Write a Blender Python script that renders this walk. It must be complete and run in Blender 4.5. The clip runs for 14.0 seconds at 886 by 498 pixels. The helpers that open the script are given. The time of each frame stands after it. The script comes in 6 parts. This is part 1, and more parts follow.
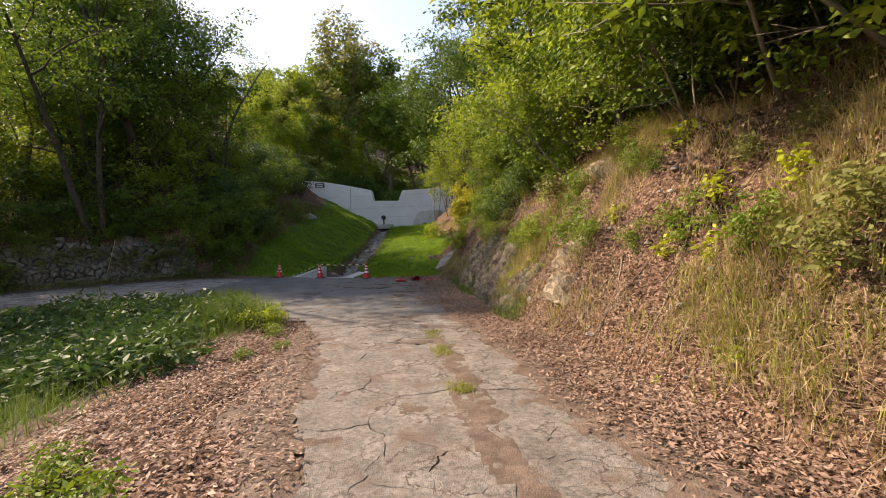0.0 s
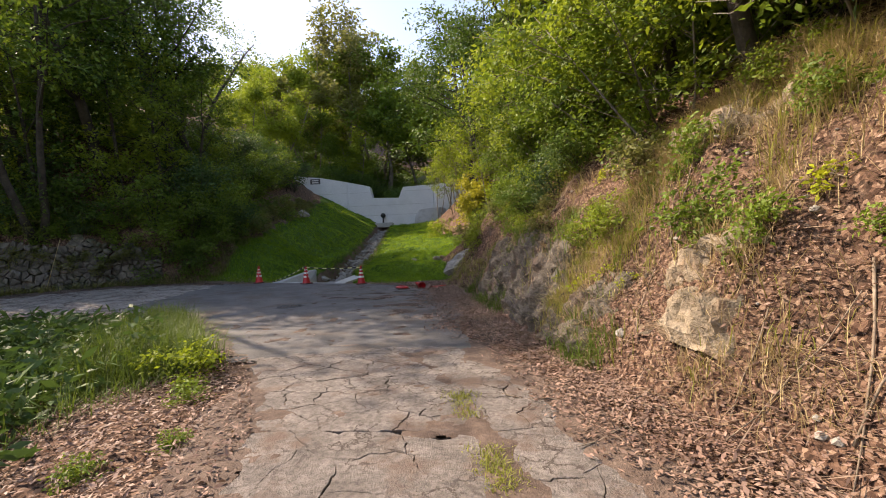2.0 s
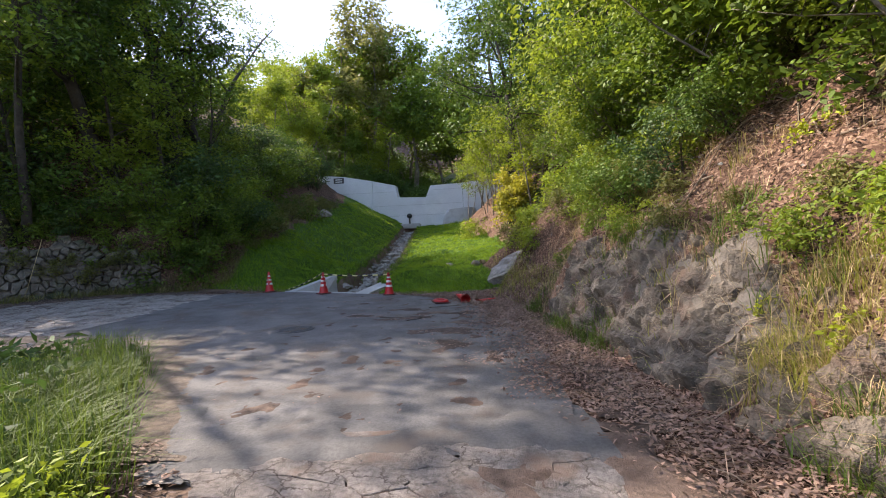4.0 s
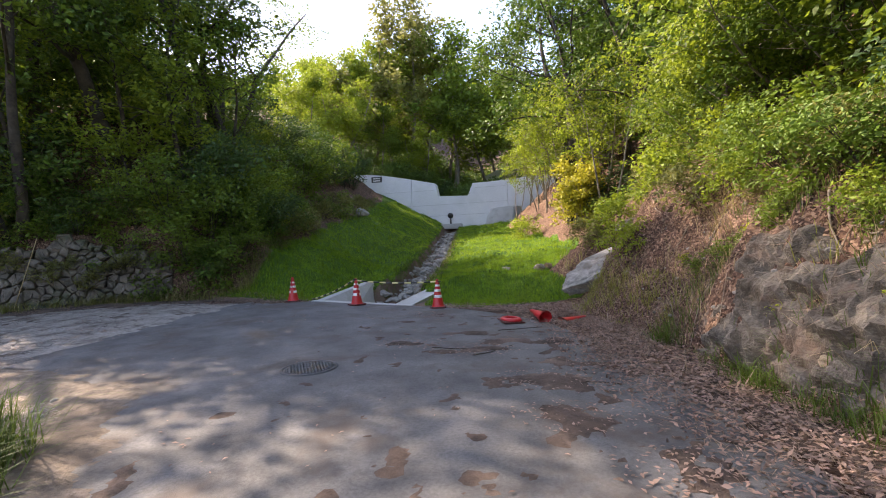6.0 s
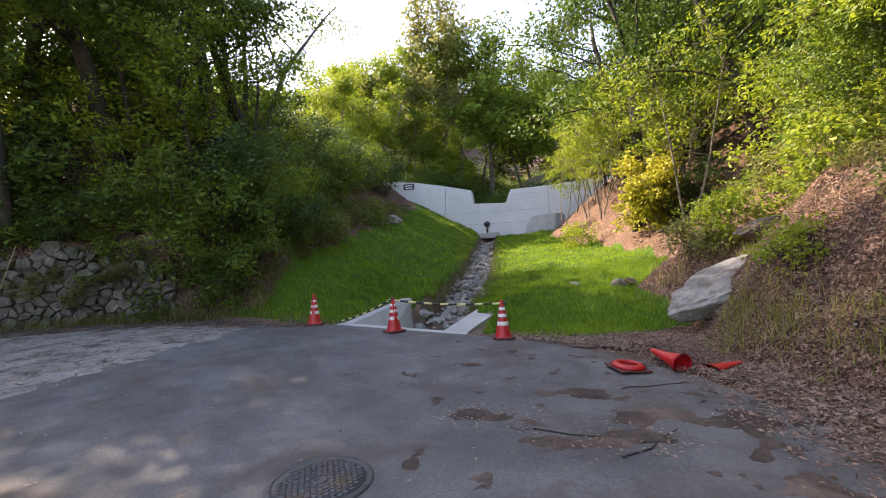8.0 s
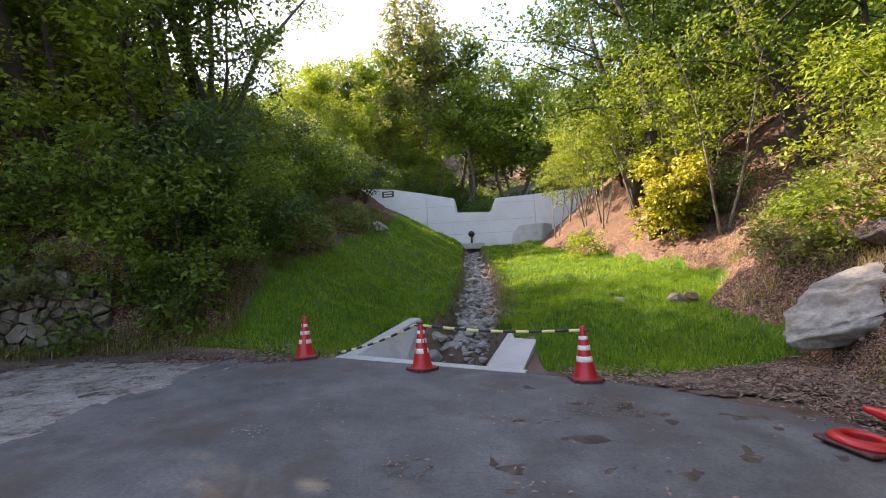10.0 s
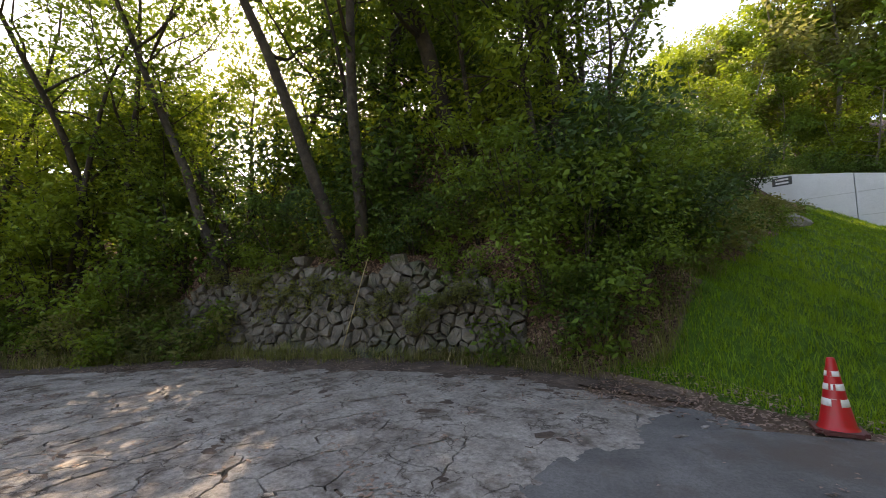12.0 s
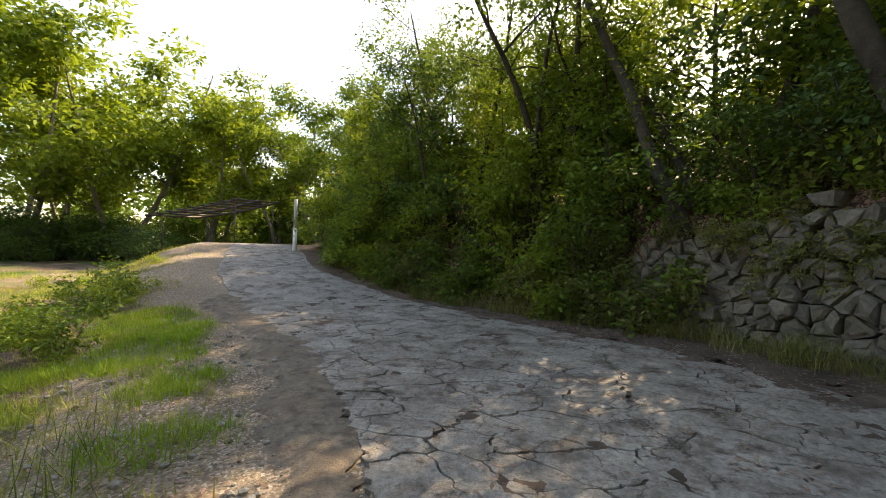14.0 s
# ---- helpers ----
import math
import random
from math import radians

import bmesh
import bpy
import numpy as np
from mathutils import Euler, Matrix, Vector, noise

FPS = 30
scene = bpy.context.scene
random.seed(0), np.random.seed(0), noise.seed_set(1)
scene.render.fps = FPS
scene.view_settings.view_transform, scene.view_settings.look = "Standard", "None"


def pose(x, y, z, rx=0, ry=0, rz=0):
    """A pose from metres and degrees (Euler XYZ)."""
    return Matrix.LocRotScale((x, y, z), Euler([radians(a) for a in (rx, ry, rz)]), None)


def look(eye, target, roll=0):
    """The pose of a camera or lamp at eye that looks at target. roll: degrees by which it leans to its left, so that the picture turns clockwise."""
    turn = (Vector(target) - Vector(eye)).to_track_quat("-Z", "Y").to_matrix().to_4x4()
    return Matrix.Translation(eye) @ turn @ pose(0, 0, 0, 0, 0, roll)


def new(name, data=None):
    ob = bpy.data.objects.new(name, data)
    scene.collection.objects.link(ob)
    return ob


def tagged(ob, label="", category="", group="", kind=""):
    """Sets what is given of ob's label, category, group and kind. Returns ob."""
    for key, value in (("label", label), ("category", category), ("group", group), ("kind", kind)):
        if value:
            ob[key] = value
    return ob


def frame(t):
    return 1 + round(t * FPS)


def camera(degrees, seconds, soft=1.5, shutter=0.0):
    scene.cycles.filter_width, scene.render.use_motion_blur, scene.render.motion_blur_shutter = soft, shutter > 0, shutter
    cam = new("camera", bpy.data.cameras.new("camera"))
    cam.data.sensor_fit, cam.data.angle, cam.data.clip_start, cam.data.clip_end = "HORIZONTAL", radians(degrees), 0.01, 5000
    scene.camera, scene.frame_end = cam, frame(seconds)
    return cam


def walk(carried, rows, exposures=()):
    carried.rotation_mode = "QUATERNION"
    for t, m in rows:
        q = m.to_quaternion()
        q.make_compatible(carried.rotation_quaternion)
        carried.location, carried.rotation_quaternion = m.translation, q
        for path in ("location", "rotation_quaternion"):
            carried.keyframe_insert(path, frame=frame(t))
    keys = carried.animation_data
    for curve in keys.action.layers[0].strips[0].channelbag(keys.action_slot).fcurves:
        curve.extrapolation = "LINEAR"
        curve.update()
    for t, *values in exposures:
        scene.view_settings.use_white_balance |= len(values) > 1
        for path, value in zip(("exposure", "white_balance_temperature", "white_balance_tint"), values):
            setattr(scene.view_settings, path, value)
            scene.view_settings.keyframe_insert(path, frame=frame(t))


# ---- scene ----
cam = camera(92.4, 14.0, soft=1.0)
METRES, EYE, TILT, LEAN, TURN = 19.7, 1.5, 0.0, 0.0, 0.0
ROWS = [
    (0.0, 0.0, 0.0, 0.0, -0.03, -0.56, 2.63),
    (0.5, -0.0023, 0.0402, 0.0003, -0.65, -0.69, 2.68),
    (1.0, -0.0059, 0.0769, 0.0005, -0.95, -0.6, 2.68),
    (1.5, -0.0125, 0.1169, 0.0012, -0.61, -0.52, 2.69),
    (2.0, -0.0175, 0.1566, -0.0002, 0.02, -0.59, 2.76),
    (2.5, -0.025, 0.1948, 0.0011, 0.66, -0.64, 2.76),
    (3.0, -0.032, 0.2305, 0.0015, 1.32, -0.58, 2.8),
    (3.5, -0.0414, 0.2672, 0.0019, 2.28, -0.36, 2.76),
    (6.0, -0.0925, 0.4458, 0.0006, 8.16, 0.39, 2.74),
    (6.5, -0.1033, 0.4796, 0.0014, 10.31, 0.6, 2.7),
    (7.0, -0.1152, 0.5089, 0.0021, 11.95, 1.07, 2.63),
    (7.5, -0.1293, 0.5394, 0.0026, 12.5, 1.61, 2.6),
    (10.0, -0.2251, 0.6717, 0.0047, 7.86, 3.47, 2.61),
    (10.5, -0.2506, 0.6943, 0.0062, 8.57, 4.03, 2.58),
    (11.0, -0.2777, 0.7108, 0.0069, 14.18, 4.61, 2.37),
    (11.5, -0.3095, 0.7276, 0.0068, 28.96, 5.59, 1.91),
    (12.0, -0.3446, 0.7357, 0.0073, 51.3, 6.33, 0.87),
    (12.5, -0.3802, 0.7416, 0.0073, 73.1, 5.48, -0.3),
    (13.0, -0.4159, 0.7427, 0.0077, 89.07, 3.22, -1.13),
    (13.5, -0.4512, 0.7412, 0.0079, 99.27, 1.13, -1.62),
    (14.0, -0.4842, 0.7393, 0.0082, 104.71, -0.02, -1.87),
]
walk(cam, [(t, pose(0, 0, EYE, TILT, LEAN, TURN) @ pose(METRES * x, METRES * y, METRES * z, 90 + pitch, roll, yaw)) for t, x, y, z, yaw, pitch, roll in ROWS], [(0.0, 1.65, 8400, 20), (2.0, 1.65, 7900, 21), (3.5, 1.85, 6900, 20), (6.0, 2.35, 7500, 23), (9.0, 2.55, 7900, 24), (11.5, 2.5, 8600, 22), (12.5, 2.35, 9300, 18), (14.0, 2.25, 9400, 13)])

# ---- light ----
SUN_AZ, SUN_EL = radians(293), radians(40)
world = bpy.data.worlds.new("sky")
scene.world = world
world.use_nodes = True
wn = world.node_tree
sky = wn.nodes.new("ShaderNodeTexSky")
sky.sky_type = "NISHITA"
sky.sun_disc = False
sky.sun_elevation, sky.sun_rotation = SUN_EL, SUN_AZ
sky.air_density, sky.dust_density, sky.ozone_density = 1.0, 1.0, 1.0
wn.nodes["Background"].inputs["Strength"].default_value = 0.13
wn.links.new(sky.outputs["Color"], wn.nodes["Background"].inputs["Color"])
sun_data = bpy.data.lights.new("sun", "SUN")
sun_data.energy, sun_data.angle, sun_data.color = 3.1, radians(0.6), (1.0, 0.93, 0.8)
sun = new("sun", sun_data)
to_sun = Vector((math.sin(SUN_AZ) * math.cos(SUN_EL), math.cos(SUN_AZ) * math.cos(SUN_EL), math.sin(SUN_EL)))
sun.matrix_world = look(to_sun * 80, (0, 0, 0))


# ---- materials ----
def nodes_of(name):
    m = bpy.data.materials.new(name)
    m.use_nodes = True
    t = m.node_tree
    return m, t, t.nodes["Principled BSDF"]


def add(t, kind, **settings):
    n = t.nodes.new(kind)
    for key, value in settings.items():
        if key in n.inputs:
            n.inputs[key].default_value = value
    return n


def coords(t):
    return t.nodes.new("ShaderNodeNewGeometry").outputs["Position"]


def grain(t, scale, detail=4.0, rough=0.6, vec=None):
    n = add(t, "ShaderNodeTexNoise", Scale=scale, Detail=detail, Roughness=rough)
    t.links.new(vec or coords(t), n.inputs["Vector"])
    return n.outputs["Fac"]


def ramp(t, fac, stops):
    r = t.nodes.new("ShaderNodeValToRGB")
    while len(r.color_ramp.elements) < len(stops):
        r.color_ramp.elements.new(0.5)
    for e, (p, c) in zip(r.color_ramp.elements, stops):
        e.position, e.color = p, (*c, 1)
    t.links.new(fac, r.inputs["Fac"])
    return r.outputs["Color"]


def blend(t, fac, a, b, mode="MIX"):
    n = t.nodes.new("ShaderNodeMix")
    n.data_type, n.blend_type = "RGBA", mode
    for sock, value in ((n.inputs[0], fac), (n.inputs[6], a), (n.inputs[7], b)):
        if isinstance(value, (float, int)):
            sock.default_value = value
        elif isinstance(value, tuple):
            sock.default_value = (*value, 1)
        else:
            t.links.new(value, sock)
    return n.outputs[2]


def bump(t, p, height, strength, distance):
    b = add(t, "ShaderNodeBump", Strength=strength, Distance=distance)
    t.links.new(height, b.inputs["Height"])
    t.links.new(b.outputs["Normal"], p.inputs["Normal"])


def hairlines(t, scale):
    """Mask of fine wandering cracks that come and go."""
    warp = add(t, "ShaderNodeTexNoise", Scale=2.6, Detail=5.0, Roughness=0.7)
    pos = coords(t)
    t.links.new(pos, warp.inputs["Vector"])
    move = t.nodes.new("ShaderNodeVectorMath")
    move.operation = "MULTIPLY_ADD"
    move.inputs[1].default_value = (0.42, 0.42, 0.42)
    t.links.new(warp.outputs["Color"], move.inputs[0])
    t.links.new(pos, move.inputs[2])
    cell = add(t, "ShaderNodeTexVoronoi", Scale=scale)
    cell.feature = "DISTANCE_TO_EDGE"
    t.links.new(move.outputs[0], cell.inputs["Vector"])
    line = ramp(t, cell.outputs["Distance"], [(0.012, (0.9, 0.9, 0.9)), (0.04, (0, 0, 0))])
    return blend(t, ramp(t, grain(t, 1.3, 5.0, 0.7), [(0.44, (0, 0, 0)), (0.56, (1, 1, 1))]), (0, 0, 0), line)


def surface(name, dark, light, scale, fine, rough=0.85, relief=0.4, depth=0.01, stain=None, stain_scale=0.8, metal=0.0, spread=(0.3, 0.7), speck=0.45, cracks=0.0):
    """Two-scale mottled material: a broad tone, a fine grain, and optional stains."""
    m, t, p = nodes_of(name)
    c = ramp(t, grain(t, scale), [(spread[0], dark), (spread[1], light)])
    f = grain(t, fine, 3.0, 0.7)
    c = blend(t, 0.35, c, ramp(t, f, [(0.3, (0.35, 0.35, 0.35)), (0.7, (1.0, 1.0, 1.0))]), "MULTIPLY")
    g = grain(t, fine * 0.28, 4.0, 0.75)
    c = blend(t, speck, c, ramp(t, g, [(0.36, (0.25, 0.25, 0.25)), (0.6, (1.0, 1.0, 1.0))]), "MULTIPLY")
    if stain:
        mask = ramp(t, grain(t, stain_scale, 6.0, 0.65), [(0.52, (0, 0, 0)), (0.66, (1, 1, 1))])
        c = blend(t, mask, c, stain)
    if cracks:
        c = blend(t, hairlines(t, cracks), c, (0.06, 0.045, 0.036))
    t.links.new(c, p.inputs["Base Color"])
    p.inputs["Roughness"].default_value, p.inputs["Metallic"].default_value = rough, metal
    bump(t, p, f, relief, depth)
    return m


def leaf(name, dark, light, glow, through_light=0.45, patch=0.35):
    """Thin leaf: every leaf its own tone, broad patches of older and younger growth, light shining through."""
    m, t, p = nodes_of(name)
    rnd = t.nodes.new("ShaderNodeNewGeometry").outputs["Random Per Island"]
    c = ramp(t, rnd, [(0.0, dark), (0.75, light), (1.0, tuple(min(1, v * 1.35) for v in light))])
    broad = grain(t, patch, 3.0, 0.55)
    c = blend(t, ramp(t, broad, [(0.38, (0, 0, 0)), (0.62, (1, 1, 1))]), c, blend(t, 0.5, c, glow))
    t.links.new(c, p.inputs["Base Color"])
    p.inputs["Roughness"].default_value = 0.6
    p.inputs["Specular IOR Level"].default_value = 0.3
    tl = t.nodes.new("ShaderNodeBsdfTranslucent")
    t.links.new(blend(t, 0.6, c, glow), tl.inputs["Color"])
    mix = t.nodes.new("ShaderNodeMixShader")
    mix.inputs[0].default_value = through_light
    t.links.new(p.outputs[0], mix.inputs[1])
    t.links.new(tl.outputs[0], mix.inputs[2])
    t.links.new(mix.outputs[0], t.nodes["Material Output"].inputs["Surface"])
    return m


def plain(name, colour, rough=0.5, metal=0.0, wear=(0.1, 0.1, 0.1), amount=0.25, scale=6.0):
    m, t, p = nodes_of(name)
    mask = ramp(t, grain(t, scale, 6.0, 0.7), [(0.5, (0, 0, 0)), (0.75, (amount, amount, amount))])
    t.links.new(blend(t, mask, colour, wear), p.inputs["Base Color"])
    p.inputs["Roughness"].default_value, p.inputs["Metallic"].default_value = rough, metal
    bump(t, p, grain(t, scale * 8), 0.15, 0.003)
    return m


def ground_material():
    """Soil whose cover follows the plan: leaf litter (red), lawn (green), gravel (blue), bare clay for the rest."""
    m, t, p = nodes_of("soil")
    z = t.nodes.new("ShaderNodeSeparateColor")
    a = t.nodes.new("ShaderNodeAttribute")
    a.attribute_name = "cover"
    t.links.new(a.outputs["Color"], z.inputs[0])
    n1, n2, n3 = grain(t, 0.9, 6.0, 0.65), grain(t, 9.0, 6.0, 0.7), grain(t, 45.0, 3.0, 0.7)
    clay = ramp(t, n1, [(0.3, (0.095, 0.063, 0.047)), (0.55, (0.165, 0.115, 0.086)), (0.75, (0.26, 0.205, 0.155))])
    vor = add(t, "ShaderNodeTexVoronoi", Scale=34.0, Randomness=1.0)
    t.links.new(coords(t), vor.inputs["Vector"])
    hue = t.nodes.new("ShaderNodeSeparateColor")
    t.links.new(vor.outputs["Color"], hue.inputs[0])
    litter = ramp(t, hue.outputs[0], [(0.0, (0.03, 0.018, 0.013)), (0.45, (0.1, 0.057, 0.04)), (0.8, (0.19, 0.115, 0.08)), (1.0, (0.32, 0.22, 0.155))])
    lawn = ramp(t, n2, [(0.3, (0.025, 0.06, 0.008)), (0.7, (0.07, 0.15, 0.015))])
    stones = add(t, "ShaderNodeTexVoronoi", Scale=55.0)
    t.links.new(coords(t), stones.inputs["Vector"])
    grit = t.nodes.new("ShaderNodeSeparateColor")
    t.links.new(stones.outputs["Color"], grit.inputs[0])
    gravel = ramp(t, grit.outputs[0], [(0.0, (0.15, 0.112, 0.08)), (0.7, (0.29, 0.232, 0.175)), (0.93, (0.38, 0.325, 0.27)), (1.0, (0.5, 0.45, 0.4))])
    gravel = blend(t, ramp(t, n1, [(0.5, (0, 0, 0)), (0.75, (0.6, 0.6, 0.6))]), gravel, clay)
    stone = ramp(t, grain(t, 2.5, 8.0, 0.7), [(0.3, (0.08, 0.07, 0.058)), (0.55, (0.2, 0.178, 0.15)), (0.75, (0.33, 0.29, 0.24))])
    rag = ramp(t, n1, [(0.25, (0, 0, 0)), (0.75, (1, 1, 1))])

    def ragged(channel):
        add_n = t.nodes.new("ShaderNodeMath")
        add_n.operation = "ADD"
        t.links.new(channel, add_n.inputs[0])
        sub = t.nodes.new("ShaderNodeMath")
        sub.operation = "MULTIPLY_ADD"
        sub.inputs[1].default_value, sub.inputs[2].default_value = 0.7, -0.35
        t.links.new(n2, sub.inputs[0])
        t.links.new(sub.outputs[0], add_n.inputs[1])
        return ramp(t, add_n.outputs[0], [(0.4, (0, 0, 0)), (0.6, (1, 1, 1))])

    c = blend(t, ragged(z.outputs[0]), clay, litter)
    c = blend(t, ragged(z.outputs[2]), c, gravel)
    c = blend(t, ragged(z.outputs[1]), c, lawn)
    c = blend(t, ragged(a.outputs["Alpha"]), c, stone)
    c = blend(t, 0.3, c, ramp(t, n3, [(0.3, (0.4, 0.4, 0.4)), (0.7, (1, 1, 1))]), "MULTIPLY")
    t.links.new(c, p.inputs["Base Color"])
    p.inputs["Roughness"].default_value = 0.95
    p.inputs["Specular IOR Level"].default_value = 0.15
    bump(t, p, n2, 0.8, 0.05)
    return m


SOIL = ground_material()
ASPHALT = surface("asphalt", (0.088, 0.085, 0.083), (0.19, 0.185, 0.18), 1.6, 130.0, 0.8, 0.6, 0.008, (0.085, 0.068, 0.057), 1.1)
CONCRETE_OLD = surface("weathered_concrete", (0.175, 0.152, 0.136), (0.36, 0.32, 0.29), 2.6, 70.0, 0.9, 1.0, 0.02, (0.15, 0.105, 0.082), 2.1, speck=0.65, cracks=3.4)
CONCRETE_APRON = surface("apron_concrete", (0.27, 0.236, 0.208), (0.52, 0.472, 0.425), 2.3, 70.0, 0.9, 1.0, 0.02, (0.11, 0.085, 0.07), 2.6, speck=0.6, cracks=3.2)
CONCRETE_NEW = surface("new_concrete", (0.42, 0.42, 0.4), (0.55, 0.55, 0.53), 0.8, 60.0, 0.8, 0.2, 0.004, (0.34, 0.33, 0.3), 1.4, speck=0.12)
DAM_CONCRETE = surface("dam_concrete", (0.68, 0.69, 0.69), (0.78, 0.785, 0.78), 0.3, 20.0, 0.8, 0.2, 0.01, (0.58, 0.59, 0.58), 0.5, speck=0.05)
ROCK = surface("rock", (0.1, 0.085, 0.075), (0.33, 0.295, 0.26), 3.0, 22.0, 0.9, 1.0, 0.05, (0.1, 0.06, 0.05), 1.9)
ROCK_PALE = surface("pale_rock", (0.18, 0.145, 0.1), (0.4, 0.325, 0.23), 2.0, 22.0, 0.9, 0.9, 0.04, (0.2, 0.13, 0.08), 2.4)
BANK_ROCK = surface("bank_rock", (0.07, 0.058, 0.045), (0.25, 0.21, 0.165), 2.6, 26.0, 0.92, 1.0, 0.04, (0.13, 0.085, 0.06), 1.4)
WALL_STONE = surface("wall_stone", (0.08, 0.069, 0.055), (0.26, 0.225, 0.18), 3.0, 30.0, 0.9, 0.8, 0.02, (0.06, 0.075, 0.035), 1.2)
DIRT = surface("washed_dirt", (0.055, 0.038, 0.03), (0.15, 0.1, 0.075), 2.5, 60.0, 0.95, 0.9, 0.02, (0.16, 0.112, 0.085), 3.0)
DIRT_RED = surface("red_soil", (0.1, 0.066, 0.05), (0.24, 0.172, 0.134), 5.5, 60.0, 0.95, 0.9, 0.02, (0.11, 0.07, 0.05), 3.0)
DIRT_PALE = surface("gritty_soil", (0.13, 0.1, 0.075), (0.3, 0.24, 0.185), 4.0, 45.0, 0.95, 1.0, 0.02, (0.16, 0.12, 0.09), 2.4, speck=0.6)
RUBBLE = surface("rubble_stone", (0.2, 0.19, 0.17), (0.45, 0.43, 0.39), 3.5, 35.0, 0.9, 0.6, 0.02, (0.12, 0.09, 0.06), 1.5)
BARK = surface("bark", (0.035, 0.028, 0.022), (0.11, 0.09, 0.07), 3.0, 40.0, 0.95, 0.9, 0.02)
BARK_PALE = surface("pale_bark", (0.14, 0.12, 0.095), (0.3, 0.27, 0.22), 3.0, 40.0, 0.9, 0.8, 0.015)
STICK = surface("dead_wood", (0.16, 0.12, 0.085), (0.4, 0.32, 0.24), 5.0, 50.0, 0.9, 0.5, 0.006)
IRON = surface("cast_iron", (0.07, 0.072, 0.075), (0.13, 0.135, 0.14), 4.0, 90.0, 0.55, 0.4, 0.003, (0.14, 0.1, 0.07), 5.0, 0.4)
STEEL = surface("rusty_steel", (0.06, 0.05, 0.045), (0.14, 0.12, 0.11), 4.0, 60.0, 0.6, 0.3, 0.003, (0.16, 0.07, 0.035), 3.0, 0.5)
CONE_RED = plain("cone_red", (0.5, 0.014, 0.018), 0.4, 0.0, (0.25, 0.05, 0.03), 0.5, 9.0)
CONE_BASE = plain("cone_rubber", (0.1, 0.022, 0.02), 0.65, 0.0, (0.03, 0.02, 0.02), 0.7, 7.0)
WHITE_BAND = plain("white_band", (0.78, 0.77, 0.74), 0.45, 0.0, (0.35, 0.3, 0.25), 0.6, 14.0)
BLACK = plain("black_plastic", (0.02, 0.02, 0.02), 0.4, 0.0, (0.1, 0.09, 0.08), 0.4)
YELLOW = plain("yellow_plastic", (0.7, 0.62, 0.28), 0.45, 0.0, (0.3, 0.25, 0.15), 0.4)
WHITE_PAINT = plain("white_paint", (0.75, 0.75, 0.72), 0.5, 0.0, (0.3, 0.28, 0.24), 0.6)
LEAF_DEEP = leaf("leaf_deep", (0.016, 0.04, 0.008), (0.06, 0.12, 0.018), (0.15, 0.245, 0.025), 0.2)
LEAF_MID = leaf("leaf_mid", (0.026, 0.058, 0.009), (0.095, 0.17, 0.022), (0.215, 0.305, 0.028), 0.32)
LEAF_BRIGHT = leaf("leaf_bright", (0.038, 0.078, 0.011), (0.145, 0.22, 0.026), (0.33, 0.41, 0.034), 0.42)
LEAF_LIME = leaf("leaf_lime", (0.12, 0.19, 0.012), (0.34, 0.42, 0.03), (0.5, 0.52, 0.04), 0.4)
LEAF_OLIVE = leaf("leaf_olive", (0.05, 0.065, 0.02), (0.15, 0.17, 0.055), (0.27, 0.27, 0.07))
LEAF_YELLOW = leaf("leaf_yellow", (0.07, 0.095, 0.012), (0.32, 0.31, 0.03), (0.45, 0.42, 0.04), 0.35)
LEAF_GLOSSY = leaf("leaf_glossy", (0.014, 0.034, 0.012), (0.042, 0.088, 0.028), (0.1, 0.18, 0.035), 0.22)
GRASS = leaf("grass_blade", (0.03, 0.085, 0.006), (0.13, 0.275, 0.014), (0.27, 0.38, 0.02), 0.4, 0.35)
# dull blades, their tones lowered further to carry the shade on the verge
GRASS_DULL = leaf("grass_dull", (0.018, 0.045, 0.008), (0.064, 0.12, 0.018), (0.15, 0.215, 0.028), 0.35, 0.7)
GRASS_PALE = leaf("grass_pale", (0.1, 0.13, 0.02), (0.24, 0.26, 0.06), (0.36, 0.36, 0.07), 0.4, 0.6)
STRAW = leaf("dry_grass", (0.2, 0.15, 0.075), (0.46, 0.36, 0.2), (0.5, 0.4, 0.2), 0.25, 0.6)
TWIG = leaf("dry_twig", (0.09, 0.06, 0.043), (0.3, 0.215, 0.155), (0.35, 0.26, 0.19), 0.08, 0.8)
DEAD_LEAF = leaf("dead_leaf", (0.07, 0.042, 0.033), (0.27, 0.168, 0.128), (0.4, 0.28, 0.215), 0.1, 0.8)


# ---- mesh builders ----
def raw_mesh(name, verts, faces, material, smooth=False):
    me = bpy.data.meshes.new(name)
    me.from_pydata([tuple(v) for v in verts], [], [tuple(f) for f in faces])
    me.materials.append(material)
    if smooth:
        me.polygons.foreach_set("use_smooth", [True] * len(me.polygons))
    me.update()
    return me


def quad_mesh(name, pieces, material):
    """pieces: an array (n, 4, 3) of quads, or (n, 6, 3) of strips of two quads; each piece an island of its own."""
    n, k = pieces.shape[:2]
    order = np.array([[0, 1, 2, 3]] if k == 4 else [[0, 1, 3, 2], [2, 3, 5, 4]])
    loops = (np.arange(n)[:, None, None] * k + order[None]).astype(np.int32).reshape(-1)
    me = bpy.data.meshes.new(name)
    me.vertices.add(k * n)
    me.vertices.foreach_set("co", np.asarray(pieces, dtype=np.float32).reshape(-1))
    me.loops.add(len(loops))
    me.loops.foreach_set("vertex_index", loops)
    me.polygons.add(len(loops) // 4)
    me.polygons.foreach_set("loop_start", np.arange(0, len(loops), 4, dtype=np.int32))
    me.materials.append(material)
    me.update(calc_edges=True)
    return me


